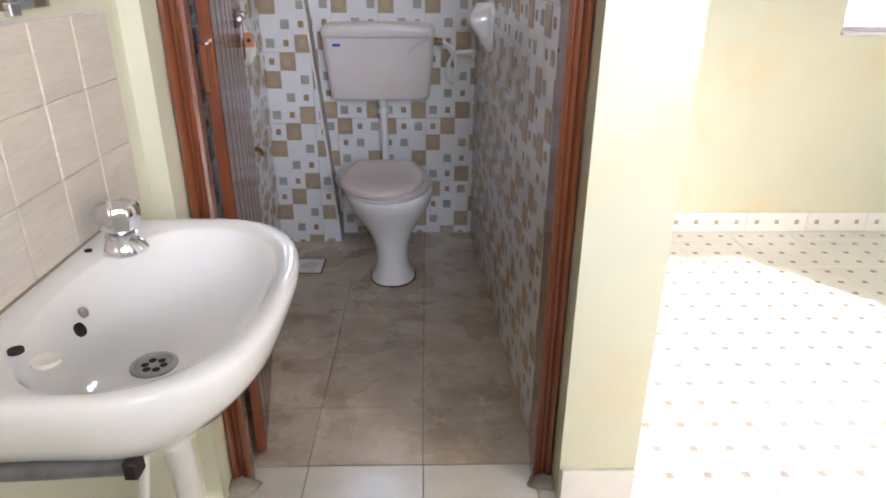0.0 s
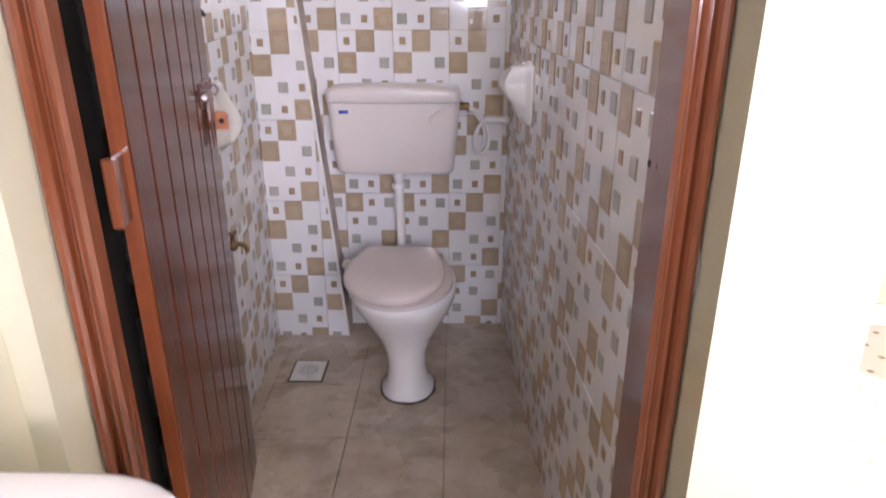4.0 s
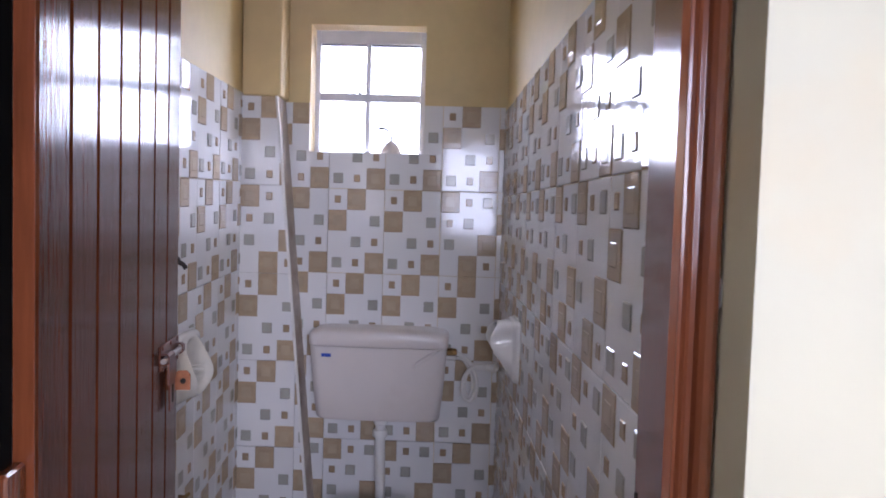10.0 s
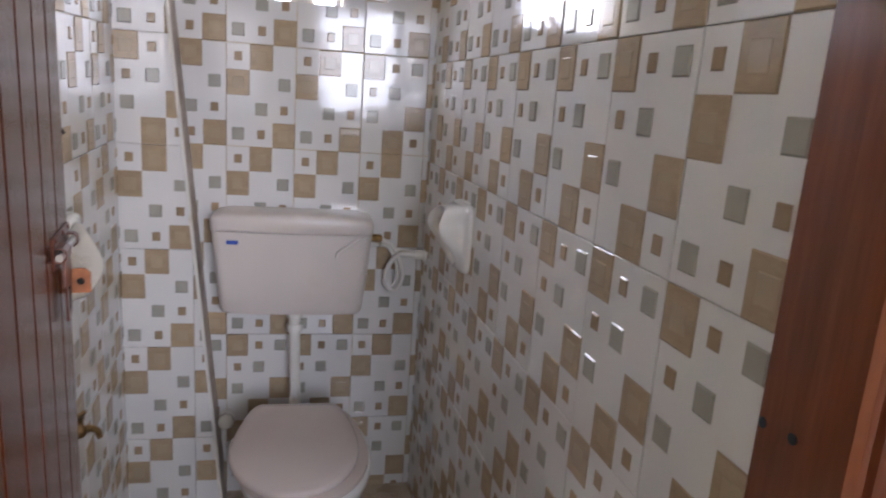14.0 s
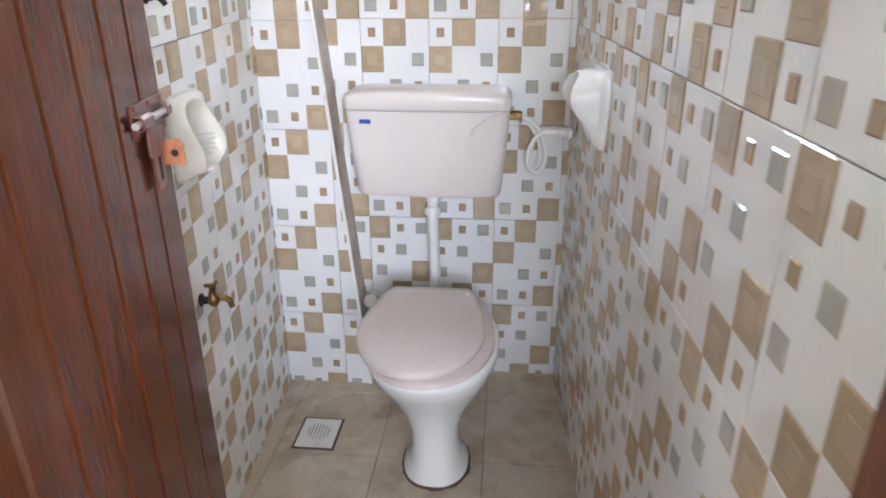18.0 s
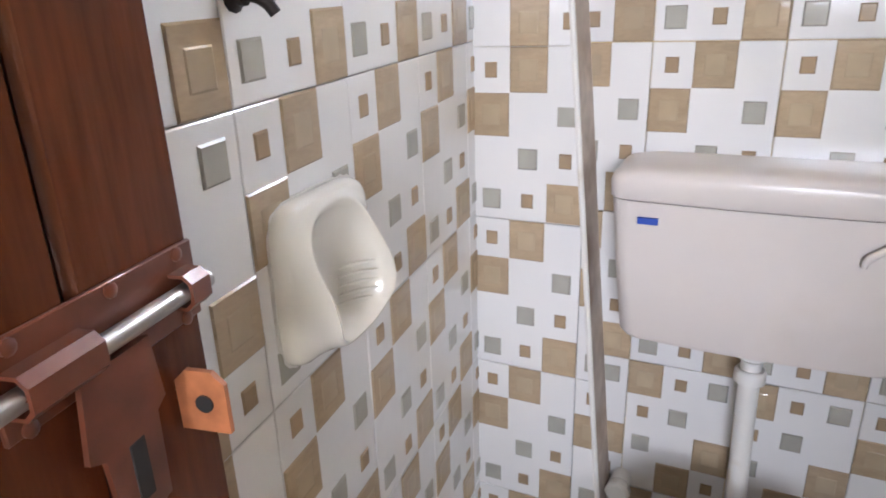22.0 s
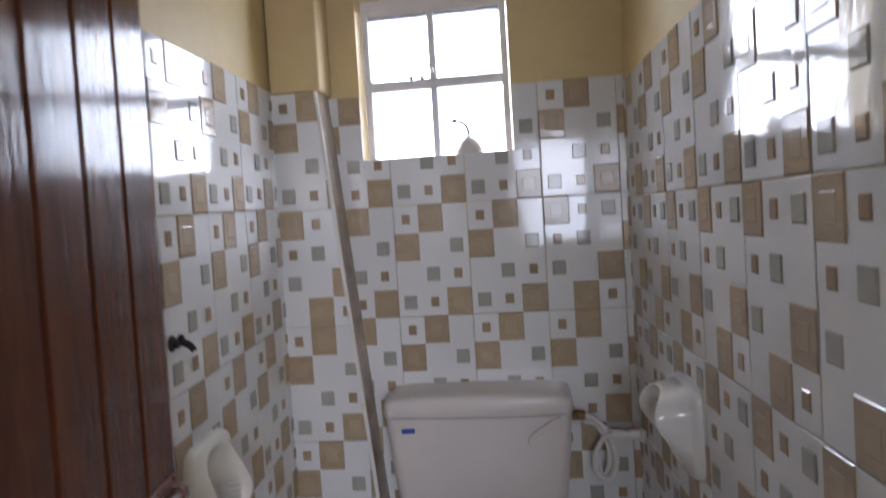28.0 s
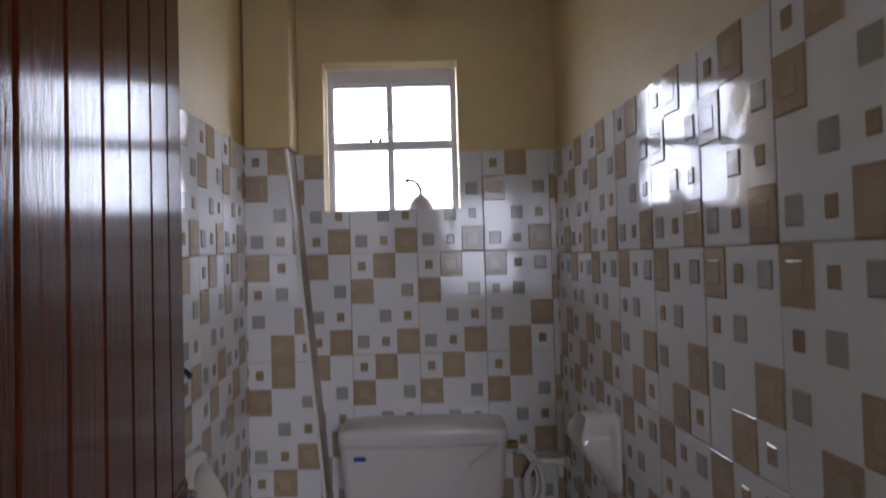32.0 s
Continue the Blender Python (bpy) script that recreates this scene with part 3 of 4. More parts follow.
# ---- door leaf ----
def door_leaf():
    L, T, H = 0.68, 0.026, 2.03
    th = thing("door_leaf", "open dark brown boarded door with a steel bolt", "door", at=(-0.037, 0.431, 0.012), turn=100.4)
    n = 7
    for i in range(n):
        a, b = i * L / n, (i + 1) * L / n
        bm = box(a + 0.0008, b - 0.0008, -T / 2, T / 2, 0, H, 0.005, 1)
        part("board", bm, M_DOOR, th, smooth=None)
    # same near-black inside the leaf, seen in the joints between boards
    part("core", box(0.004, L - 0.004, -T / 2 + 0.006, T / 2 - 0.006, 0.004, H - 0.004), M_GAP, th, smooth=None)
    part("lipping", box(-0.0025, -0.0002, -T / 2 + 0.001, T / 2 - 0.001, 0.002, H - 0.002, 0.0008), M_FRAME, th, "lighter red-brown varnished strip on the hinge edge", smooth=None)
    f = -T / 2
    # the bolt lies across the free edge of the leaf, on the face towards the room
    bx, bz = L - 0.15, 1.052
    part("bolt_plate", box(bx, L - 0.004, f - 0.003, f + 0.0005, bz - 0.024, bz + 0.026, 0.001), M_PAINTM, th, "brown painted steel plate")
    for x in (bx + 0.004, L - 0.03):
        bm = bmesh.new()
        pr = [(-0.016, 0.0), (-0.016, 0.013), (-0.009, 0.02), (0.009, 0.02), (0.016, 0.013), (0.016, 0.0), (0.013, 0.0), (0.013, 0.012), (0.007, 0.017), (-0.007, 0.017), (-0.013, 0.012), (-0.013, 0.0)]
        w = 0.046 if x < L - 0.1 else 0.018
        loft(bm, [[(xx, f - 0.003 - d * 0.78, bz + z * 0.72) for z, d in pr] for xx in (x, x + w)])
        part("bolt_bracket", bm, M_PAINTM, th, smooth=None)
    bm = bmesh.new()
    tube(bm, [(bx - 0.012, f - 0.011, bz), (bx + 0.02, f - 0.011, bz), (bx + 0.08, f - 0.011, bz), (L - 0.005, f - 0.011, bz)], 0.0058, 12)
    part("bolt_rod", bm, M_STEEL, th, "worn steel bolt rod")
    for x, z in ((bx + 0.012, 0.021), (bx + 0.075, 0.021), (L - 0.02, 0.021), (bx + 0.012, -0.021), (L - 0.02, -0.021)):
        bm = bmesh.new()
        lathe(bm, [(0.0045, 0), (0.0045, 0.0015), (0.002, 0.003)], 10, pose(x, f - 0.003, bz + z, 90))
        part("screw", bm, M_PAINTM, th)
    # hasp hanging from the rod
    bm = bmesh.new()
    outer = [(-0.024, -0.01), (0.026, -0.01), (0.03, -0.05), (0.022, -0.055), (0.02, -0.11), (-0.016, -0.115), (-0.02, -0.06), (-0.03, -0.055)]
    loft(bm, [[(bx + 0.06 + x, f - 0.008 - d, bz + z) for x, z in outer] for d in (0, 0.0035)])
    hasp = part("hasp", bm, M_PAINTM, th, "brown painted hasp plate", smooth=None)
    part("hasp_slot", box(bx + 0.056, bx + 0.068, f - 0.0121, f - 0.0105, bz - 0.1, bz - 0.062, 0.0005), M_HOLE, hasp, smooth=None)
    # folded staple
    bm = bmesh.new()
    s = [(0.0, 0.0), (0.0, 0.034), (-0.008, 0.042), (-0.026, 0.042), (-0.034, 0.034), (-0.034, 0.0)]
    loft(bm, [[(L - 0.04 + d, f - 0.002 + a, bz - 0.088 + b) for a, b in s] for d in (0, 0.004)])
    staple = part("staple", bm, M_RUST, th, "rusty orange staple plate", smooth=None)
    bm = bmesh.new()
    lathe(bm, [(0.006, -0.0008), (0.006, 0.0052)], 14, Matrix(((0, 0, 1, L - 0.0405), (0, 1, 0, f - 0.021), (-1, 0, 0, bz - 0.068), (0, 0, 0, 1))))
    part("staple_hole", bm, M_HOLE, staple)
    # packing block and hinges on the near edge
    for z, h in ((0.3, 0.09), (0.953, 0.097)):
        part("hinge_block", box(-0.05, -0.0035, -0.004, 0.012, z, z + h, 0.003), M_FRAME, th, "varnished timber packing at the hinge", smooth=None)


door_leaf()


# ---- toilet pan ----
def toilet():
    PX, PY = 0.262, 1.395
    th = thing("toilet_pan", "white low-level toilet pan with closed lid", "toilet", at=(PX, PY, 0))
    bm = bmesh.new()
    prof = [(0.0, 0.09, 0.112, 0.13), (0.014, 0.09, 0.112, 0.13), (0.026, 0.08, 0.102, 0.128), (0.05, 0.07, 0.095, 0.125), (0.1, 0.064, 0.09, 0.125), (0.16, 0.07, 0.1, 0.13), (0.22, 0.095, 0.135, 0.145), (0.28, 0.135, 0.18, 0.155),
            (0.33, 0.16, 0.215, 0.15), (0.37, 0.171, 0.232, 0.142), (0.392, 0.173, 0.235, 0.14), (0.4, 0.168, 0.23, 0.14)]
    rings = []
    for z, w, dpt, cy in prof:
        rings.append([(x - 0.006 * z / 0.4, cy + y, z) for x, y in superellipse(w, dpt, 40, 2.25)])
    loft(bm, rings)
    part("bowl", bm, M_CERAMIC, th, smooth=60)
    bm = bmesh.new()
    # spur and outlet behind the bowl
    loft(bm, [[(x - 0.006, 0.36 + y, z) for x, y in superellipse(w, 0.09, 20, 4)] for z, w in ((0.0, 0.055), (0.12, 0.06), (0.3, 0.075), (0.385, 0.085))])
    part("rear_spur", bm, M_CERAMIC, th, smooth=50)

    def lobe(w, front, back):
        # round front, sides that draw in towards a straight back edge
        out = [(w * math.cos(a), front * math.sin(a)) for a in [-math.pi * k / 24 for k in range(25)]]
        side = [(w * (1 - 0.27 * (k / 8) ** 1.7), back * k / 8) for k in range(1, 8)]
        tail = [(w * 0.71, back * 0.965), (w * 0.65, back)]
        return out + [(-x, y) for x, y in side + tail] + (side + tail)[::-1]

    def slab(levels, off, w, front):
        bm = bmesh.new()
        loft(bm, [[(x + off, 0.105 + y, z) for x, y in lobe(w - s, front - s, 0.238 - s)] for s, z in levels])
        return bm

    part("seat", slab(((0.006, 0.402), (0, 0.405), (0, 0.417), (0.004, 0.42)), -0.014, 0.169, 0.224), M_SEAT, th, "grey-white plastic seat", smooth=50)
    part("lid", slab(((0.0, 0.4235), (-0.002, 0.427), (-0.002, 0.437), (0.004, 0.443), (0.03, 0.447), (0.1, 0.4485)), -0.033, 0.161, 0.214), M_SEAT, th, "closed grey-white lid", smooth=50)
    for x in (-0.1, 0.03):
        bm = bmesh.new()
        lathe(bm, [(0.011, -0.02), (0.011, 0.02)], 14, pose(x, 0.325, 0.43, 0, 90))
        part("hinge_knuckle", bm, M_SEAT, th)
    for s in (-1, 1):
        bm = bmesh.new()
        lathe(bm, [(0.007, 0), (0.007, 0.004), (0.003, 0.006)], 12, pose(s * 0.081, 0.13, 0.013))
        part("floor_screw", bm, M_STEEL, th)
    bm = bmesh.new()
    pts = superellipse(0.094, 0.117, 40, 2.25)
    rnd = random.Random(4)
    loft(bm, [[(x * k * (1 + rnd.uniform(-0.035, 0.03)), 0.13 + y * k * (1 + rnd.uniform(-0.035, 0.03)), z) for x, y in pts] for k, z in ((1.03, 0.0005), (1.005, 0.003), (0.94, 0.006))])
    obj("cement_bedding", bm, M_SOIL, label="dark dirty cement ring round the pan foot", category="cement", smooth=50).location = (PX, PY, 0)


toilet()


def cistern():
    CX, CZ = 0.205, 0.668
    th = thing("cistern", "off-white plastic wall-hung toilet cistern", "cistern", at=(CX, YB - 0.003, CZ))
    th.scale = (1, 0.86, 1)

    def ring(w, d, z, r=0.03):
        right = []
        for k in range(9):
            a = -math.pi / 2 * k / 8
            right.append((w - r + r * math.cos(a), -d + r + r * math.sin(a)))
        left = [(-x, y) for x, y in right[::-1]]
        mid = [(right[-1][0] * (1 - 2 * k / 8), right[-1][1]) for k in range(1, 8)]
        bow = [(x, y - 0.014 * (1 - (x / w) ** 2)) for x, y in right + mid + left]
        return [(x, y, z) for x, y in [(w, -0.001)] + bow + [(-w, -0.001)]]

    bm = bmesh.new()
    loft(bm, [ring(0.206, 0.125, 0), ring(0.213, 0.132, 0.01), ring(0.226, 0.148, 0.14), ring(0.234, 0.159, 0.256)])
    part("tank", bm, M_CISTERN, th, smooth=50)
    bm = bmesh.new()
    def crown(w, d, z):
        return [(x, y, zz + 0.01 * (1 - (x / 0.24) ** 2)) for x, y, zz in ring(w, d, z)]

    loft(bm, [ring(0.235, 0.16, 0.2575), ring(0.237, 0.163, 0.26), crown(0.238, 0.164, 0.286), crown(0.234, 0.16, 0.297), crown(0.222, 0.148, 0.304), crown(0.18, 0.11, 0.307)])
    part("lid", bm, M_CISTERN, th, smooth=50)
    bm = bmesh.new()
    add_box(bm, -0.188, -0.156, -0.1745, -0.169, 0.222, 0.233, 0.0006)
    part("label", bm, M_BLUE, th, "small blue maker's label")
    bm = bmesh.new()
    tube(bm, curve_pts([(0.205, -0.16, 0.25), (0.19, -0.176, 0.247), (0.16, -0.18, 0.226), (0.132, -0.178, 0.205), (0.128, -0.177, 0.19)], 20), lambda t: 0.004 + 0.002 * math.sin(math.pi * t), 8)
    part("flush_lever", bm, M_CISTERN, th, "slim curved flush lever")
    bm = bmesh.new()
    lathe(bm, [(0.02, -0.03), (0.024, -0.028), (0.024, -0.012), (0.02, 0.0)], 18, pose(0.008, -0.066, 0))
    part("outlet_nut", bm, M_PVC, th)


cistern()


def flush_pipe():
    th = thing("flush_pipe", "white plastic flush pipe from cistern to pan", "pipe")
    bm = bmesh.new()
    tube(bm, curve_pts([(0.213, 1.932, 0.64), (0.214, 1.932, 0.55), (0.217, 1.932, 0.44), (0.219, 1.925, 0.37), (0.22, 1.89, 0.335), (0.221, 1.84, 0.33)], 30), 0.0175, 16)
    part("pipe", bm, M_PVC, th)
    bm = bmesh.new()
    lathe(bm, [(0.018, -0.02), (0.026, -0.018), (0.026, 0.0), (0.022, 0.006)], 18, pose(0.213, 1.932, 0.618))
    part("collar", bm, M_PVC, th)
    bm = bmesh.new()
    lathe(bm, [(0.026, -0.02), (0.03, -0.015), (0.03, 0.012), (0.022, 0.02)], 18, pose(0.221, 1.838, 0.331, 90))
    part("rubber_cone", bm, M_PVC, th, "white rubber pan connector")


flush_pipe()


def soil_pipe():
    th = thing("soil_pipe", "stained white plastic soil pipe behind the pan", "pipe")
    bm = bmesh.new()
    tube(bm, curve_pts([(0.215, 1.8, 0.2), (0.19, 1.86, 0.2), (0.12, 1.92, 0.19), (0.03, 1.94, 0.17)], 20), 0.05, 18)
    part("bend", bm, M_PVC, th)
    bm = bmesh.new()
    lathe(bm, [(0.055, -0.03), (0.062, -0.028), (0.062, 0.028), (0.055, 0.03)], 20, pose(0.2, 1.845, 0.2, 90, 0, 25))
    part("socket", bm, M_CEMENT, th, "rough cement joint")
    stub = thing("capped_stub", "small beige capped pipe stub at the corner boxing", "pipe", at=(0.003, YB - 0.004, 0.283))
    bm = bmesh.new()
    tube(bm, [(0, 0.002, 0), (0, -0.03, 0), (0, -0.045, 0)], 0.02, 14)
    part("pipe", bm, M_PVC, stub)
    bm = bmesh.new()
    lathe(bm, [(0.024, 0.0), (0.026, 0.003), (0.026, 0.02), (0.02, 0.026)], 8, pose(0, -0.035, 0, 90))
    part("cap", bm, M_CREAMC, stub, "beige octagonal cap")


soil_pipe()


def water_inlet():
    th = thing("water_inlet", "coiled white inlet hose with angle valve", "hose")
    bm = bmesh.new()
    pts = curve_pts([(0.447, 1.92, 0.905), (0.47, 1.93, 0.9), (0.5, 1.94, 0.885), (0.53, 1.93, 0.85), (0.545, 1.925, 0.79), (0.535, 1.93, 0.745), (0.513, 1.935, 0.735), (0.495, 1.94, 0.76), (0.5, 1.94, 0.81), (0.525, 1.93, 0.85), (0.55, 1.915, 0.862), (0.58, 1.895, 0.862)], 66)
    tube(bm, pts, 0.0075, 10)
    part("hose", bm, M_PVC, th, "white flexible hose")
    bm = bmesh.new()
    tube(bm, curve_pts([(0.47, 1.935, 0.885), (0.5, 1.95, 0.87), (0.527, 1.945, 0.82), (0.53, 1.945, 0.77), (0.515, 1.95, 0.745), (0.503, 1.95, 0.77), (0.508, 1.95, 0.82), (0.535, 1.94, 0.862)], 48), 0.0065, 10)
    part("second_coil", bm, M_PVC, th)
    bm = bmesh.new()
    lathe(bm, [(0.012, -0.02), (0.013, -0.012), (0.013, 0.012), (0.01, 0.02)], 6, pose(0.453, 1.918, 0.906, 0, 90))
    part("inlet_nut", bm, M_BRASS, th)
    bm = bmesh.new()
    lathe(bm, [(0.011, -0.05), (0.011, -0.01), (0.014, -0.008), (0.014, 0.02), (0.011, 0.022), (0.011, 0.03)], 14, pose(0.585, 1.89, 0.863, 0, 90, -8))
    part("valve_body", bm, M_PVC, th, "white plastic angle valve")
    bm = bmesh.new()
    lathe(bm, [(0.017, 0), (0.019, 0.004), (0.012, 0.01)], 16, pose(0.608, 1.885, 0.862, 0, -90))
    part("wall_rose", bm, M_PVC, th)


water_inlet()


# ---- recessed china holders on the side walls ----
def paper_holder(m, label, mat, bulge):
    th = tagged(new("china_holder"), label, "holder", "china wall holders")
    th.matrix_world = m
    # local: x along the wall, y out of the wall towards -y, z up
    W, H = 0.088, 0.088
    bm = bmesh.new()
    n = 56
    rings = [[(x * k, -d, z * k) for x, z in superellipse(W, H, n, 6)] for k, d in ((1.0, 0.0), (1.0, 0.009), (0.97, 0.016), (0.93, 0.0195))]

    def rim(z):
        # the scoop's lip: flush with the plate at the top, swelling out below the middle, back in at the foot
        return 0.0205 + bulge * math.exp(-((z + 0.03) / 0.068) ** 2)

    for kx, kz, f, o in ((0.92, 0.95, 0.12, 0.0), (0.85, 0.92, 0.55, 0.0), (0.8, 0.89, 0.9, 0.0), (0.765, 0.865, 1.0, 0.0), (0.73, 0.84, 0.97, 0.0), (0.67, 0.79, 0.75, 0.003), (0.56, 0.67, 0.42, 0.006), (0.4, 0.48, 0.2, 0.008), (0.2, 0.24, 0.12, 0.008)):
        rings.append([(x * kx, -(0.0195 + (rim(z * kz) - 0.0195) * f if kx > 0.7 else max(0.004, rim(z * kz) * f)), z * kz - o) for x, z in superellipse(W, H, n, 2.6 if kx < 0.9 else 3.4)])
    loft(bm, rings)
    body = part("body", bm, mat, th, smooth=60)
    for i in range(5):
        z = -0.05 + i * 0.0105
        bm = bmesh.new()
        pts = [(0.012 + 0.04 * k / 8 + i * 0.0012, -max(0.006, rim(z) * (0.2 + 0.5 * (k / 8) ** 1.3)) - 0.001, z) for k in range(9)]
        tube(bm, pts, lambda t: 0.0008 + 0.0022 * math.sin(math.pi * t), 8)
        part("rib", bm, mat, body)
    bm = bmesh.new()
    rnd = random.Random(6)
    loft(bm, [[(x * k * rnd.uniform(0.985, 1.02), -d, z * k * rnd.uniform(0.985, 1.02)) for x, z in superellipse(W, H, n, 6)] for k, d in ((1.04, 0.0005), (1.02, 0.004))])
    part("grout_bed", bm, M_GROUT, th, "rough grout round the edge", smooth=50)


paper_holder(LEFT @ pose(-0.64, 0.0, 0.96), "cream glazed china holder set on patterned tiles", M_CREAMC, 0.04)
paper_holder(RIGHT @ pose(0.46, 0.0, 0.998, 0, 180, 0), "glossy white china holder on the wall beside the cistern", M_CERAMIC, 0.062)


# ---- taps on the left wall ----
def brass_tap():
    y = 1.3
    th = thing("brass_wall_tap", "tarnished brass bib tap low on the tiled wall", "tap", at=(left_wall_x(y), y, 0.6), turn=3.6)
    bm = bmesh.new()
    lathe(bm, [(0.015, -0.001), (0.016, 0.004), (0.009, 0.009), (0.009, 0.02)], 14, pose(0, 0, 0, 0, 90))
    part("flange", bm, M_DARKM, th, "blackened wall flange")
    bm = bmesh.new()
    lathe(bm, [(0.007, -0.014), (0.0125, -0.008), (0.0135, 0.004), (0.009, 0.012), (0.0065, 0.026), (0.008, 0.03)], 14, pose(0.03, 0.002, 0))
    part("body", bm, M_BRASS, th)
    bm = bmesh.new()
    tube(bm, curve_pts([(0.03, 0.004, 0.0), (0.045, 0.012, 0.001), (0.058, 0.019, -0.008), (0.063, 0.022, -0.026)], 16), lambda t: 0.0085 - 0.002 * t, 12)
    part("spout", bm, M_BRASS, th)
    bm = bmesh.new()
    tube(bm, [(0.022, -0.014, 0.043), (0.03, 0.002, 0.035), (0.038, 0.014, 0.039)], lambda t: 0.0045 + 0.001 * math.sin(math.pi * t), 8)
    part("handle", bm, M_BRASS, th)


brass_tap()


def tap_stub():
    y = 1.272
    th = thing("dark_wall_tap", "small blackened metal tap stub on tiles", "tap", at=(left_wall_x(y), y, 1.235), turn=3.6)
    bm = bmesh.new()
    lathe(bm, [(0.013, -0.001), (0.014, 0.003), (0.0085, 0.008), (0.0085, 0.014)], 12, pose(0, 0, 0, 0, 90))
    part("flange", bm, M_DARKM, th)
    bm = bmesh.new()
    tube(bm, curve_pts([(0.006, 0, 0), (0.016, 0.005, 0.001), (0.026, 0.011, -0.005), (0.032, 0.015, -0.015)], 14), lambda t: 0.007 - 0.0015 * t, 10)
    part("spout", bm, M_DARKM, th)
    bm = bmesh.new()
    lathe(bm, [(0.005, 0), (0.006, 0.004), (0.003, 0.009)], 10, pose(0.016, 0.005, 0.005))
    part("gland", bm, M_DARKM, th)


tap_stub()


# ---- floor drain ----
def drain():
    th = thing("floor_drain", "square white floor drain with a dark dirty surround", "drain", at=(-0.104, 1.613, 0.0))
    bm = bmesh.new()
    loft(bm, [[(x, y, z) for x, y in ((-a, -b), (a, -b), (a, b), (-a, b))] for a, b, z in ((0.063, 0.074, 0.0005), (0.063, 0.074, 0.0015), (0.05, 0.06, 0.0015))], cap1=True)
    part("surround", bm, M_SOIL, th, "dark dirty joint", smooth=None)
    part("frame", box(-0.056, 0.056, -0.066, 0.066, 0.001, 0.005, 0.0015), M_PVC, th, smooth=None)
    bm = bmesh.new()
    lathe(bm, [(0.043, 0.004), (0.043, 0.0062), (0.04, 0.0068), (0.0, 0.0068)][:3], 28)
    grate = part("grate", bm, M_PVC, th)
    for i in range(-3, 4):
        h = math.sqrt(max(0, 0.036 ** 2 - (i * 0.01) ** 2))
        part("slot", box(i * 0.01 - 0.0015, i * 0.01 + 0.0015, -h, h, 0.0066, 0.0072), M_GREY, grate, smooth=None)


drain()


# ---- ceiling lamp ----
def ceiling_lamp():
    th = thing("ceiling_lamp", "opal glass globe lamp on a white ceiling base", "lamp", at=(0.24, 1.54, ZC))
    bm = bmesh.new()
    lathe(bm, [(0.05, 0.0), (0.052, -0.004), (0.052, -0.03), (0.046, -0.046), (0.046, -0.072)], 28)
    part("base", bm, M_CISTERN, th, "white plastic lamp base")
    bm = bmesh.new()
    R, c = 0.075, -0.126
    lathe(bm, [(0.044, -0.068)] + [(R * math.sin(a), c + R * math.cos(a)) for a in [0.62 + (math.pi - 0.64) * k / 18 for k in range(19)]], 32)
    part("globe", bm, M_OPAL, th, "white opal glass globe", smooth=80)


ceiling_lamp()


# ---- conduit stub with a loose red cable ----
def conduit():
    th = thing("conduit_stub", "grey steel conduit stub sticking out of the wall", "conduit", at=(-0.242, 1.302, 2.222))
    bm = bmesh.new()
    rnd = random.Random(2)
    loft(bm, [[(d, r * math.cos(2 * math.pi * k / 12) * rnd.uniform(0.85, 1.2), r * math.sin(2 * math.pi * k / 12) * rnd.uniform(0.85, 1.2)) for k in range(12)] for d, r in ((-0.002, 0.035), (0.006, 0.026), (0.02, 0.018))])
    part("mortar_patch", bm, M_CEMENT, th, "rough mortar round the conduit", smooth=60)
    bm = bmesh.new()
    tube(bm, [(0.01, 0, 0), (0.1, 0, -0.012), (0.2, 0, -0.026), (0.338, 0, -0.045)], 0.0105, 14)
    part("tube", bm, M_TUBE, th)
    for a, b in ((0.052, 0.078), (0.316, 0.342)):
        bm = bmesh.new()
        tube(bm, [(a, 0, 0.001 - a * 0.135), (b, 0, 0.001 - b * 0.135)], 0.0125, 14)
        part("red_tape", bm, M_RED, th, "dark red tape band")
    c = thing("red_cable", "loose dark red cable tied to the conduit", "cable", at=(-0.242, 1.302, 2.222))
    bm = bmesh.new()
    tube(bm, curve_pts([(0.002, -0.03, -0.2), (0.004, -0.02, -0.12), (0.03, -0.012, -0.045), (0.065, -0.012, -0.012), (0.1, -0.012, -0.035), (0.14, -0.012, -0.07), (0.18, -0.012, -0.076), (0.225, -0.012, -0.072)], 50), 0.0045, 8)
    part("wire", bm, M_RED, c)
    for d in ((0.03, 0.01, -0.002), (-0.006, 0.006, 0.04), (0.004, -0.01, -0.014)):
        bm = bmesh.new()
        tube(bm, [(0.222, -0.012, -0.072), (0.222 + d[0], -0.012 + d[1], -0.072 + d[2])], 0.003, 6)
        part("wire_end", bm, M_RED, c)
    bm = bmesh.new()
    lathe(bm, [(0.003, -0.012), (0.009, -0.006), (0.01, 0.004), (0.004, 0.011)], 8, pose(0.226, -0.012, -0.07, 0, 70))
    part("taped_joint", bm, M_RED, c)


conduit()


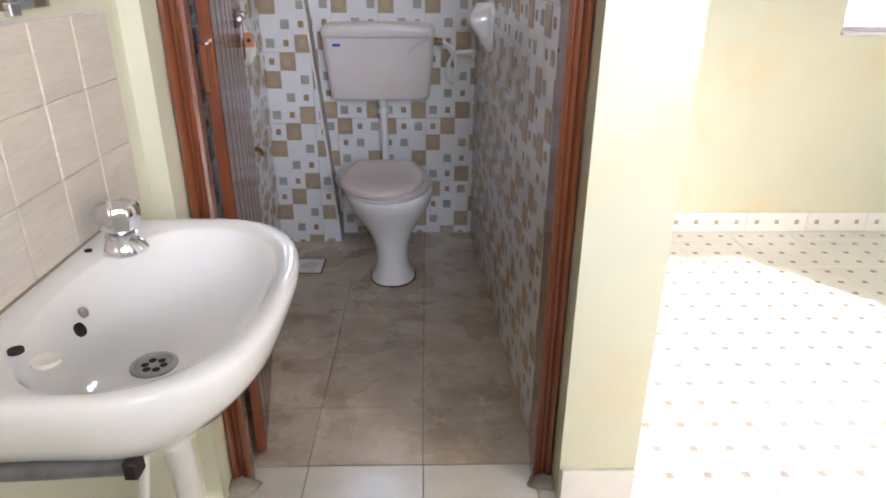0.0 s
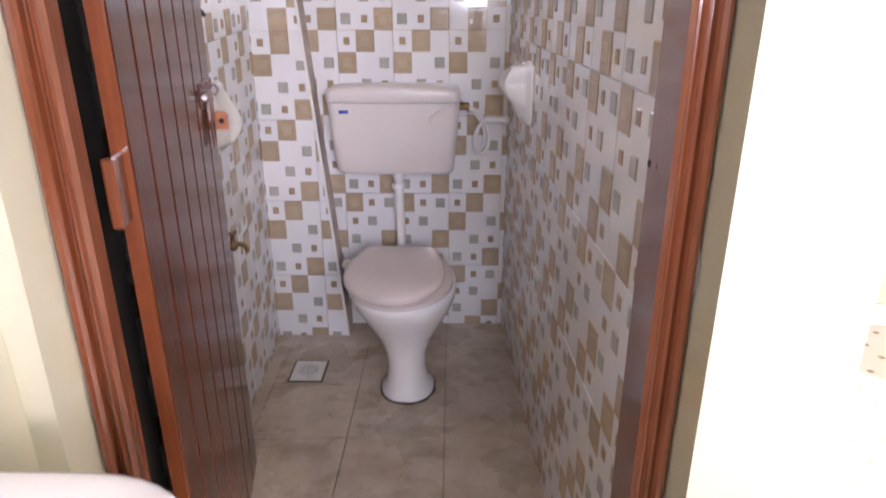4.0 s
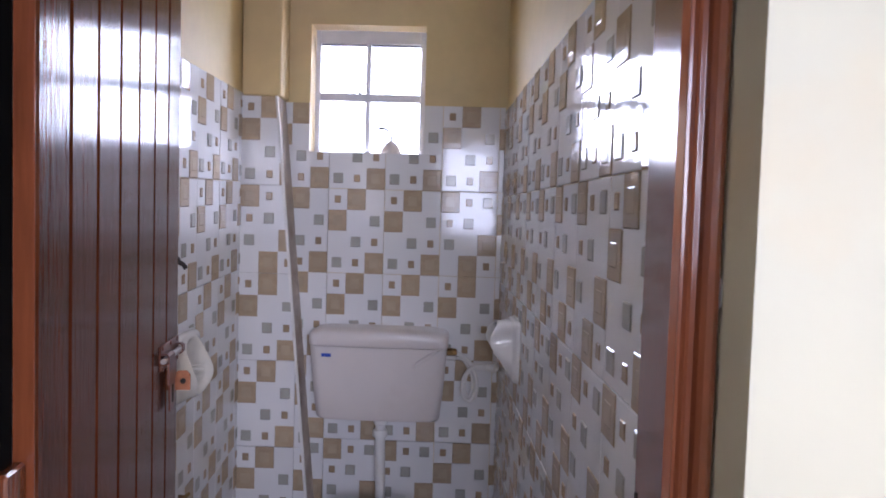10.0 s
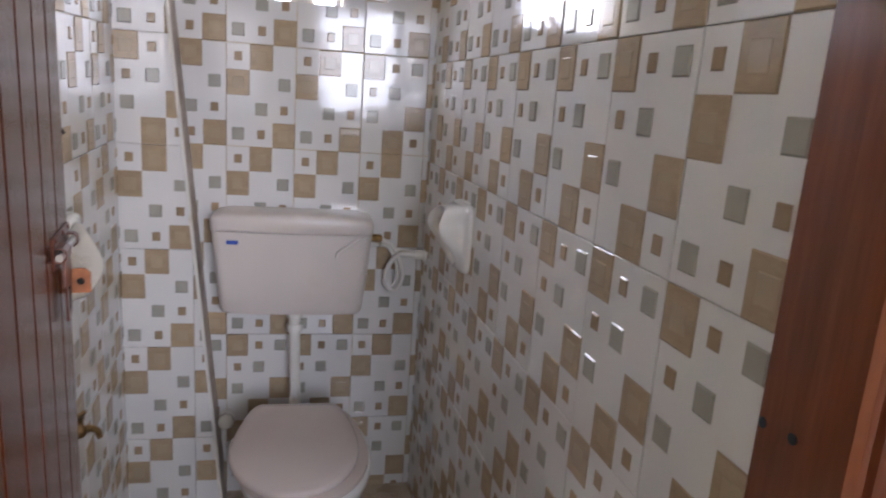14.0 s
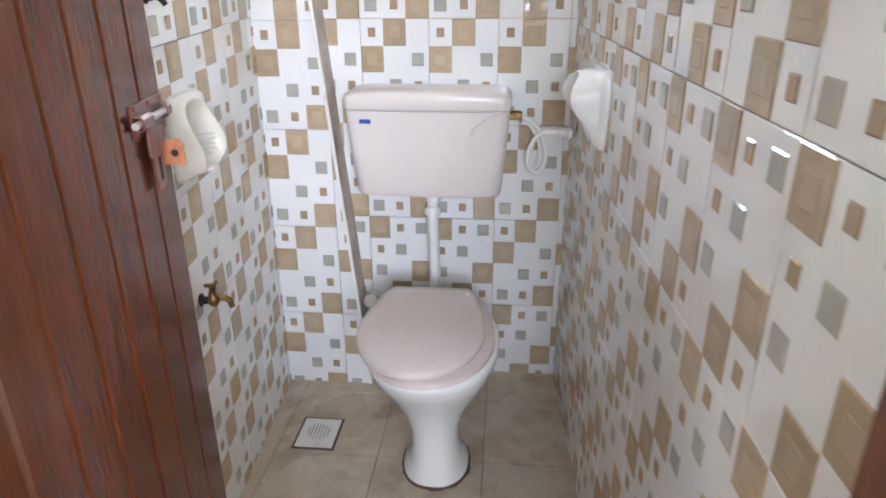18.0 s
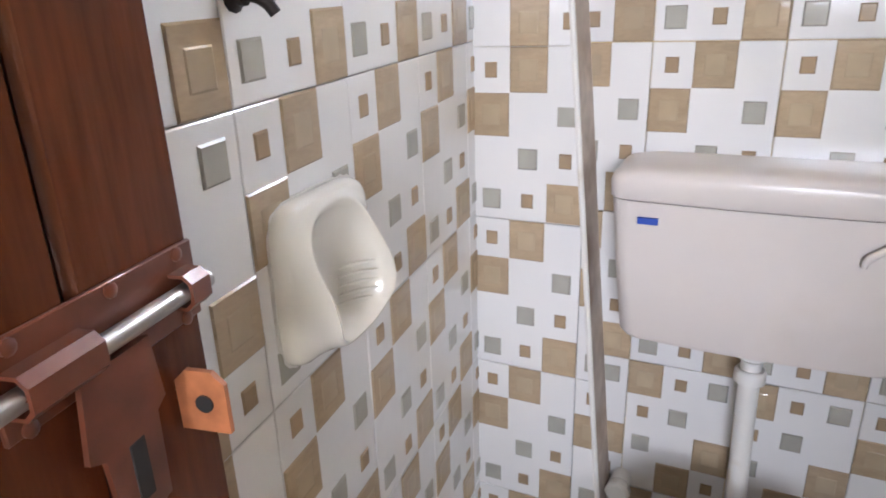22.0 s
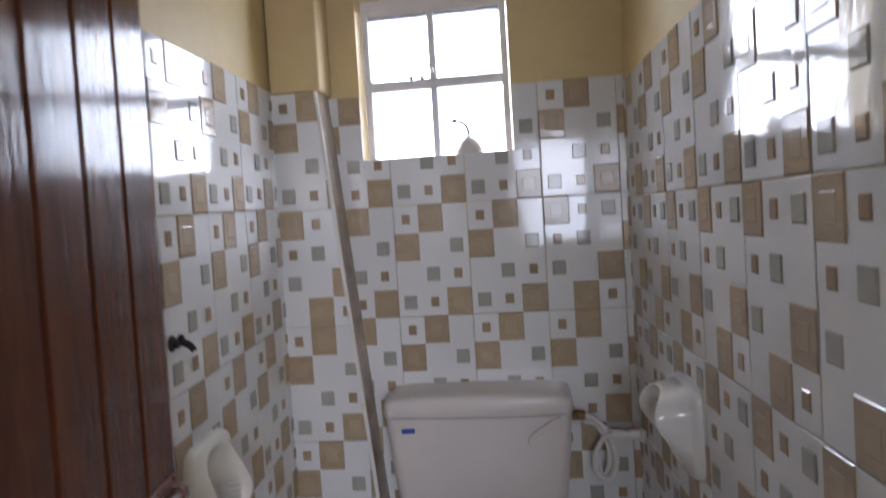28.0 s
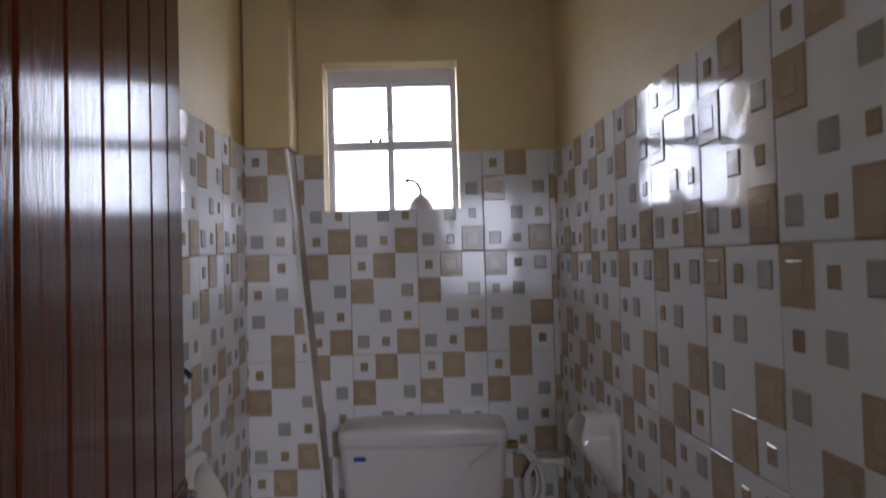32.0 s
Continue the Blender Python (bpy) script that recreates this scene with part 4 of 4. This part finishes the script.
# ---- toilet window ----
def toilet_window():
    th = thing("window_1", "white steel four-pane window in a plastered reveal", "window", kind="structure")
    y = 2.075
    x0, x1, z0, z1 = WX0 + 0.004, WX1 - 0.004, WZ0 + 0.001, WZ1 - 0.004
    xm, zm = 0.123, 1.795
    fw = 0.018
    for n, b in (("frame", (x0, x0 + fw, z0, z1)), ("frame", (x1 - fw, x1, z0, z1)), ("frame", (x0 + fw, x1 - fw, z1 - 0.046, z1)), ("frame", (x0 + fw, x1 - fw, z0, z0 + 0.006)),
                 ("transom", (x0 + fw, x1 - fw, zm - 0.014, zm + 0.014)), ("mullion", (xm - 0.009, xm + 0.009, z0 + 0.006, zm - 0.014)), ("mullion", (xm - 0.009, xm + 0.009, zm + 0.014, z1 - 0.046))):
        part(n, box(b[0], b[1], y - 0.012, y + 0.014, b[2], b[3], 0.002), M_WFRAME, th, smooth=None)
    for a, b in ((x0 + fw, xm - 0.009), (xm + 0.009, x1 - fw)):
        for c, d in ((z0 + 0.006, zm - 0.014), (zm + 0.014, z1 - 0.046)):
            p = part("pane", box(a, b, y + 0.002, y + 0.006, c, d), M_GLASS, th, smooth=None)
            p.visible_shadow = False
        # grey bar drawn for the dark shadow line under the head
        part("drip_shadow_bar", box(a, b, y - 0.004, y + 0.012, z1 - 0.053, z1 - 0.0465), M_TUBE, th, smooth=None)
    for x in (xm - 0.03, xm - 0.06):
        bm = bmesh.new()
        lathe(bm, [(0.004, 0), (0.006, 0.004), (0.003, 0.012)], 10, pose(x, y - 0.016, zm + 0.012))
        part("stay_pin", bm, M_STEEL, th)
    bm = bmesh.new()
    tube(bm, curve_pts([(xm, y - 0.014, zm + 0.03), (xm - 0.006, y - 0.03, zm + 0.045), (xm - 0.024, y - 0.03, zm + 0.048)], 10), 0.0035, 8)
    part("stay_handle", bm, M_STEEL, th)
    part("window_sill", box(WX0 + 0.003, WX1 - 0.003, YB + 0.003, y - 0.013, WZ0 - 0.0045, WZ0 + 0.0005), M_WFRAME, th, smooth=None)


toilet_window()


def sill_item():
    th = thing("sponge_holder", "pale mauve plastic dome with a curved hook on the sill", "ornament", at=(0.213, 2.045, WZ0 + 0.001))
    bm = bmesh.new()
    lathe(bm, [(0.036, 0.0), (0.037, 0.006), (0.033, 0.022), (0.022, 0.038), (0.01, 0.047), (0.004, 0.052)], 24)
    part("dome", bm, M_CISTERN, th)
    bm = bmesh.new()
    tube(bm, curve_pts([(0, 0, 0.048), (0.0, 0, 0.062), (-0.008, 0, 0.08), (-0.024, 0, 0.092), (-0.036, 0, 0.093)], 18), 0.0045, 8)
    part("hook", bm, M_TUBE, th)
    bm = bmesh.new()
    lathe(bm, [(0.005, -0.008), (0.008, 0), (0.005, 0.008)], 10, pose(-0.039, 0, 0.093, 0, 90))
    part("knob", bm, M_TUBE, th)


sill_item()


# ---- basin on the hall wall ----
def basin():
    BY, BZ = -0.16, 0.805
    th = thing("wash_basin", "white china wash basin hung on the hall wall", "basin", at=(HL + 0.002, BY, 0))
    th.scale = (0.955, 0.95, 1)

    N, CX = 72, 0.17

    def ray_ring(hx0, hx1, hy, e, z, wall=None):
        """Closed ring about (CX, 0): egg with half-lengths hx0 towards the wall, hx1 outwards, hy along it; cut off at the wall."""
        out = []
        for i in range(N):
            a = 2 * math.pi * i / N
            c, s = math.cos(a), math.sin(a)
            h = hx1 if c > 0 else hx0
            r = (abs(c / h) ** e + abs(s / hy) ** e) ** (-1 / e)
            if wall is not None and c < 0:
                r = min(r, (CX - wall) / -c)
            out.append((CX + r * c, r * s, BZ + z))
        return out

    bm = bmesh.new()
    rings = [ray_ring(9, hx, hy, 2.5 if hx > 0.15 else 2.1, z, 0.0) for hx, hy, z in ((0.05, 0.09, -0.2), (0.08, 0.13, -0.18), (0.115, 0.18, -0.145), (0.15, 0.228, -0.105), (0.174, 0.256, -0.068), (0.187, 0.269, -0.036), (0.192, 0.274, -0.016), (0.192, 0.274, -0.006), (0.188, 0.271, 0.0), (0.182, 0.264, 0.003))]
    rings.append(ray_ring(9, 0.176, 0.256, 2.5, 0.0025, 0.006))
    for k, z in ((1.0, 0.0), (0.985, -0.003), (0.96, -0.011), (0.91, -0.03), (0.84, -0.053), (0.73, -0.077), (0.58, -0.096), (0.4, -0.107), (0.22, -0.112)):
        q = (1 - k) * -0.03
        rings.append([(x + q, y - 0.01 - (1 - k) * 0.014, zz) for x, y, zz in ray_ring(0.128 * k, 0.166 * k, 0.24 * k, 2.3, z)])
    loft(bm, rings)
    part("bowl", bm, M_CERAMIC, th, smooth=60)
    # splash ledge along the wall
    part("back_ledge", box(0.0003, 0.007, -0.255, 0.255, BZ - 0.03, BZ + 0.007, 0.003, 2), M_CERAMIC, th, smooth=None)
    part("sealant", box(0.0005, 0.01, -0.25, 0.25, BZ + 0.0055, BZ + 0.0095, 0.0015), M_FGROUT, th, "dark mouldy sealant line", smooth=None)
    # waste
    w = (0.158, -0.02)
    bm = bmesh.new()
    lathe(bm, [(0.034, 0.0), (0.033, 0.0025), (0.027, 0.0035), (0.025, -0.002), (0.023, -0.004)], 32, pose(w[0], w[1], BZ - 0.1115))
    waste = part("waste_ring", bm, M_STEEL, th, "dull metal waste grate")
    bm = bmesh.new()
    lathe(bm, [(0.0235, -0.002), (0.0235, 0.0035)], 24, pose(w[0], w[1], BZ - 0.1155))
    part("waste_strainer", bm, M_STRAIN, waste, "near-black strainer disc standing for the hollow waste")
    for k in range(6):
        a = k * math.pi / 3
        bm = bmesh.new()
        lathe(bm, [(0.0058, -0.001), (0.0058, 0.0008)], 12, pose(w[0] + 0.0135 * math.cos(a), w[1] + 0.0135 * math.sin(a), BZ - 0.1118))
        part("waste_hole", bm, M_HOLE, waste)
    # overflow, chain stay, chain hole, spare tap hole with its plug
    for x, y, z, r, m, n, t in ((0.074, -0.035, -0.045, 0.01, M_HOLE, "overflow_hole", 62), (0.066, -0.004, -0.035, 0.008, M_STEEL, "chain_stay", 58), (0.072, -0.167, 0.0028, 0.009, M_HOLE, "chain_hole", 0), (0.02, 0.125, 0.0028, 0.006, M_HOLE, "side_hole", 0), (0.118, -0.187, 0.0022, 0.017, M_CREAMC, "tap_hole_plug", 0)):
        bm = bmesh.new()
        lathe(bm, [(r, -0.003), (r, 0.001), (r * 0.85, 0.0014), (r * 0.7, 0.0006)], 18, pose(x, y, BZ + z, 0, t))
        part(n, bm, m, th)
    # bottle end and pipes
    bm = bmesh.new()
    lathe(bm, [(0.03, 0.0), (0.026, -0.03), (0.02, -0.032), (0.02, -0.06)], 20, pose(w[0], w[1], BZ - 0.19))
    part("tailpiece", bm, M_PVC, th)
    bp = thing("waste_pipe", "white plastic waste pipe below the basin", "pipe", at=(HL + 0.002, BY, 0))
    bp.scale = (0.955, 0.95, 1)
    bm = bmesh.new()
    tube(bm, curve_pts([(w[0], 0, BZ - 0.24), (w[0] + 0.004, 0.004, 0.4), (w[0] + 0.006, 0.01, 0.2), (w[0] + 0.006, 0.01, 0.001)], 24), 0.021, 16)
    part("pipe", bm, M_PVC, bp)
    for z in (0.36, 0.08):
        bm = bmesh.new()
        lathe(bm, [(0.0215, 0), (0.0255, 0.002), (0.0255, 0.03), (0.0215, 0.034)], 18, pose(w[0] + 0.006, 0.008, z))
        part("coupling", bm, M_PVC, bp)
    hp = thing("basin_hose", "thin white supply hose under the basin", "hose", at=(HL + 0.002, BY, 0))
    hp.scale = (0.955, 0.95, 1)
    bm = bmesh.new()
    tube(bm, curve_pts([(0.06, 0.13, BZ - 0.1), (0.07, 0.1, 0.6), (0.1, 0.0, 0.5), (0.09, -0.06, 0.36), (0.03, -0.08, 0.27), (0.004, -0.08, 0.25)], 36), 0.009, 10)
    part("hose", bm, M_PVC, hp)
    br = thing("basin_bracket", "grey metal angle bracket carrying the basin", "bracket", at=(HL + 0.002, BY, 0))
    br.scale = (0.955, 0.95, 1)
    for y in (-0.205, 0.2):
        bm = bmesh.new()
        tube(bm, [(0.0, y, BZ - 0.142), (0.1, y, BZ - 0.138), (0.205, y, BZ - 0.132)], 0.0115, 12)
        part("arm", bm, M_TUBE, br)
        part("end_cap", box(0.19, 0.208, y - 0.013, y + 0.013, BZ - 0.146, BZ - 0.12, 0.003), M_DARKM, br)
        part("wall_plate", box(0.0002, 0.006, y - 0.02, y + 0.02, BZ - 0.165, BZ - 0.115, 0.001), M_TUBE, br)
    # pillar tap
    tp = thing("basin_tap", "chrome pillar tap with a fluted head", "tap", at=(HL + 0.077, BY + 0.117, BZ + 0.003))
    bm = bmesh.new()
    lathe(bm, [(0.029, 0), (0.029, 0.004), (0.027, 0.011), (0.0225, 0.022), (0.023, 0.03), (0.018, 0.034)], 24)
    part("body", bm, M_CHROME, tp)
    bm = bmesh.new()
    n = 36
    loft(bm, [[(r * (1 + fl * math.cos(9 * 2 * math.pi * k / n)) * math.cos(2 * math.pi * k / n), r * (1 + fl * math.cos(9 * 2 * math.pi * k / n)) * math.sin(2 * math.pi * k / n), z) for k in range(n)]
              for r, z, fl in ((0.02, 0.034, 0), (0.028, 0.04, 0.05), (0.031, 0.054, 0.06), (0.031, 0.068, 0.05), (0.028, 0.075, 0.0), (0.021, 0.076, 0), (0.02, 0.0745, 0))])
    part("head", bm, M_CHROME, tp, "fluted chrome head", smooth=30)
    bm = bmesh.new()
    tube(bm, curve_pts([(0.008, 0, 0.015), (0.018, -0.006, 0.016), (0.028, -0.01, 0.013), (0.034, -0.013, 0.006)], 14), lambda t: 0.013 - 0.002 * t, 14)
    part("spout", bm, M_CHROME, tp)


basin()


# ---- tiles and mirror over the basin ----
splash = obj("splashback", box(HL + 0.0002, HL + 0.004, -0.85, 0.193, 0.807, 1.139), M_GROUT, label="beige ribbed tile splashback over the basin", category="splashback", kind="structure")
for i in range(9):
    y0, y1 = max(-0.849, 0.076 - i * 0.116), 0.192 - i * 0.116
    for r in range(3):
        z0 = 0.8095 + r * 0.1088
        obj("tile", box(HL + 0.002, HL + 0.0085, y0 + 0.0012, y1 - 0.0012, z0, z0 + 0.108, 0.0015), M_BTILE, splash)
mir = thing("mirror", "frameless wall mirror above the splashback", "mirror", at=(HL, -0.36, 1.15))
M_MIRROR = material("silvered_glass", (0.86, 0.88, 0.88), 0.03, metal=1.0)
part("glass", box(0.002, 0.007, -0.39, 0.39, 0.0, 0.62, 0.001), M_MIRROR, mir, smooth=None)
for y in (-0.3, 0.3):
    part("clip", box(0.001, 0.012, y - 0.012, y + 0.012, -0.006, 0.01, 0.0015), M_CHROME, mir, smooth=None)


# ---- next room: skirting, barred window, curtain rod ----
def skirting(name, m, length, first, dotted=True):
    sk = obj(name, box(0, length, 0.006, 0.011, 0.0005, 0.099), M_GROUT, label="white skirting tiles with small brown dots" if dotted else "plain white skirting tile", category="skirting", kind="structure")
    sk.matrix_world = m
    k, a = 0, 0.0
    while a < length - 0.02:
        b = min(length, a + (first if k == 0 else 0.3))
        bm = box(a + 0.001, b - 0.001, 0, 0.0085, 0.0008, 0.1, 0.0015)
        for j in range(3):
            c = a + 0.05 + j * 0.1
            if dotted and c + 0.015 < b:
                f = bm.faces.new([bm.verts.new((c + u * 0.011, -0.0006, 0.05 + v * 0.011)) for u, v in ((-1, -1), (1, -1), (1, 1), (-1, 1))])
                f.material_index = 1
        obj("tile", bm, [M_RTILE, M_DOT], sk)
        a, k = b, k + 1


skirting("baseboard_far", pose(PX1, 1.995, 0), 4.0, 0.17)
skirting("baseboard_pillar", pose(FX1 + 0.004, YW0 - 0.0115, 0), PX1 - FX1 - 0.006, 0.18, False)


def far_window():
    th = thing("window_2", "white steel window with burglar bars in the next room", "window", kind="structure")
    y = 2.06
    fw = 0.03
    for b in ((FWX0, FWX0 + fw, FWZ0, FWZ1), (FWX1 - fw, FWX1, FWZ0, FWZ1), (FWX0 + fw, FWX1 - fw, FWZ1 - fw, FWZ1), (FWX0 + fw, FWX1 - fw, FWZ0, FWZ0 + fw)):
        part("frame", box(b[0], b[1], y - 0.015, y + 0.015, b[2], b[3], 0.002), M_WFRAME, th, smooth=None)
    for z in (1.77, 1.577, 1.382, 1.177):
        part("bar", box(FWX0 + fw, FWX1 - fw, y - 0.01, y + 0.01, z - 0.011, z + 0.011, 0.002), M_WFRAME, th, smooth=None)
    n = 4
    for i in range(1, n):
        x = FWX0 + (FWX1 - FWX0) * i / n
        part("mullion", box(x - 0.014, x + 0.014, y - 0.013, y + 0.013, FWZ0 + fw, FWZ1 - fw, 0.002), M_WFRAME, th, smooth=None)
    p = part("pane", box(FWX0 + fw, FWX1 - fw, y + 0.016, y + 0.02, FWZ0 + fw, FWZ1 - fw), M_GLASS, th, smooth=None)
    p.visible_shadow = False
    part("window_sill", box(FWX0 + 0.002, FWX1 - 0.002, 1.99, y - 0.016, FWZ0 - 0.004, FWZ0 + 0.012, 0.003), M_WFRAME, th, smooth=None)


far_window()


def curtain_rod():
    th = thing("curtain_rod", "dark metal curtain rod on a wall bracket", "curtain rod", at=(2.12, 2.004, 2.13))
    part("bracket_plate", box(-0.02, 0.02, -0.006, 0.0, -0.06, 0.03, 0.002), M_DARKM, th)
    bm = bmesh.new()
    tube(bm, curve_pts([(0, -0.004, -0.045), (0, -0.03, -0.035), (0, -0.07, -0.012), (0, -0.09, 0.0)], 14), 0.008, 10)
    part("arm", bm, M_DARKM, th)
    bm = bmesh.new()
    tube(bm, [(-0.06, -0.09, 0.008), (0.5, -0.09, 0.008), (1.5, -0.09, 0.008)], 0.0115, 12)
    part("rod", bm, M_DARKM, th)
    bm = bmesh.new()
    lathe(bm, [(0.008, -0.01), (0.018, -0.004), (0.02, 0.008), (0.01, 0.02)], 14, pose(-0.062, -0.09, 0.008, 0, -90))
    part("finial", bm, M_DARKM, th)


curtain_rod()


# ---- mortar and dirt at the feet of the frame ----
def mortar_foot(x, y, w, seed):
    rnd = random.Random(seed)
    bm = bmesh.new()
    n = 14
    loft(bm, [[(w * k * math.cos(2 * math.pi * i / n) * rnd.uniform(0.8, 1.2), 0.03 * k * math.sin(2 * math.pi * i / n) * rnd.uniform(0.8, 1.2), z) for i in range(n)] for k, z in ((1.0, 0.0), (0.9, 0.008), (0.6, 0.018), (0.3, 0.022))])
    ob = obj("mortar_lump", bm, M_CEMENT, label="rough grey mortar at the foot of the frame", category="mortar", group="mortar at the frame", smooth=50)
    ob.location = (x, y, 0.0005)


mortar_foot(-0.06, 0.315, 0.05, 1)
mortar_foot(0.7, 0.315, 0.04, 2)


# ---- rough plaster where the boxing meets the ceiling ----
def rough_edge():
    rnd = random.Random(8)
    th = thing("rough_plaster_edge", "broken rough plaster along the ceiling above the boxing", "plaster", at=(0, 0, ZC))
    for k in range(9):
        x = -0.262 + k * 0.014 + rnd.uniform(-0.004, 0.004)
        bm = bmesh.new()
        n = 9
        w, d = rnd.uniform(0.004, 0.009), rnd.uniform(0.002, 0.005)
        loft(bm, [[(x + s * w * math.cos(2 * math.pi * i / n) * rnd.uniform(0.8, 1.2), BYF - 0.001 + s * d * math.sin(2 * math.pi * i / n) * rnd.uniform(0.8, 1.2), z) for i in range(n)] for s, z in ((1.0, 0.002), (0.9, -0.002), (0.5, -0.004 - rnd.uniform(0, 0.003)))])
        part("lump", bm, M_GRIME, th, smooth=60)


rough_edge()
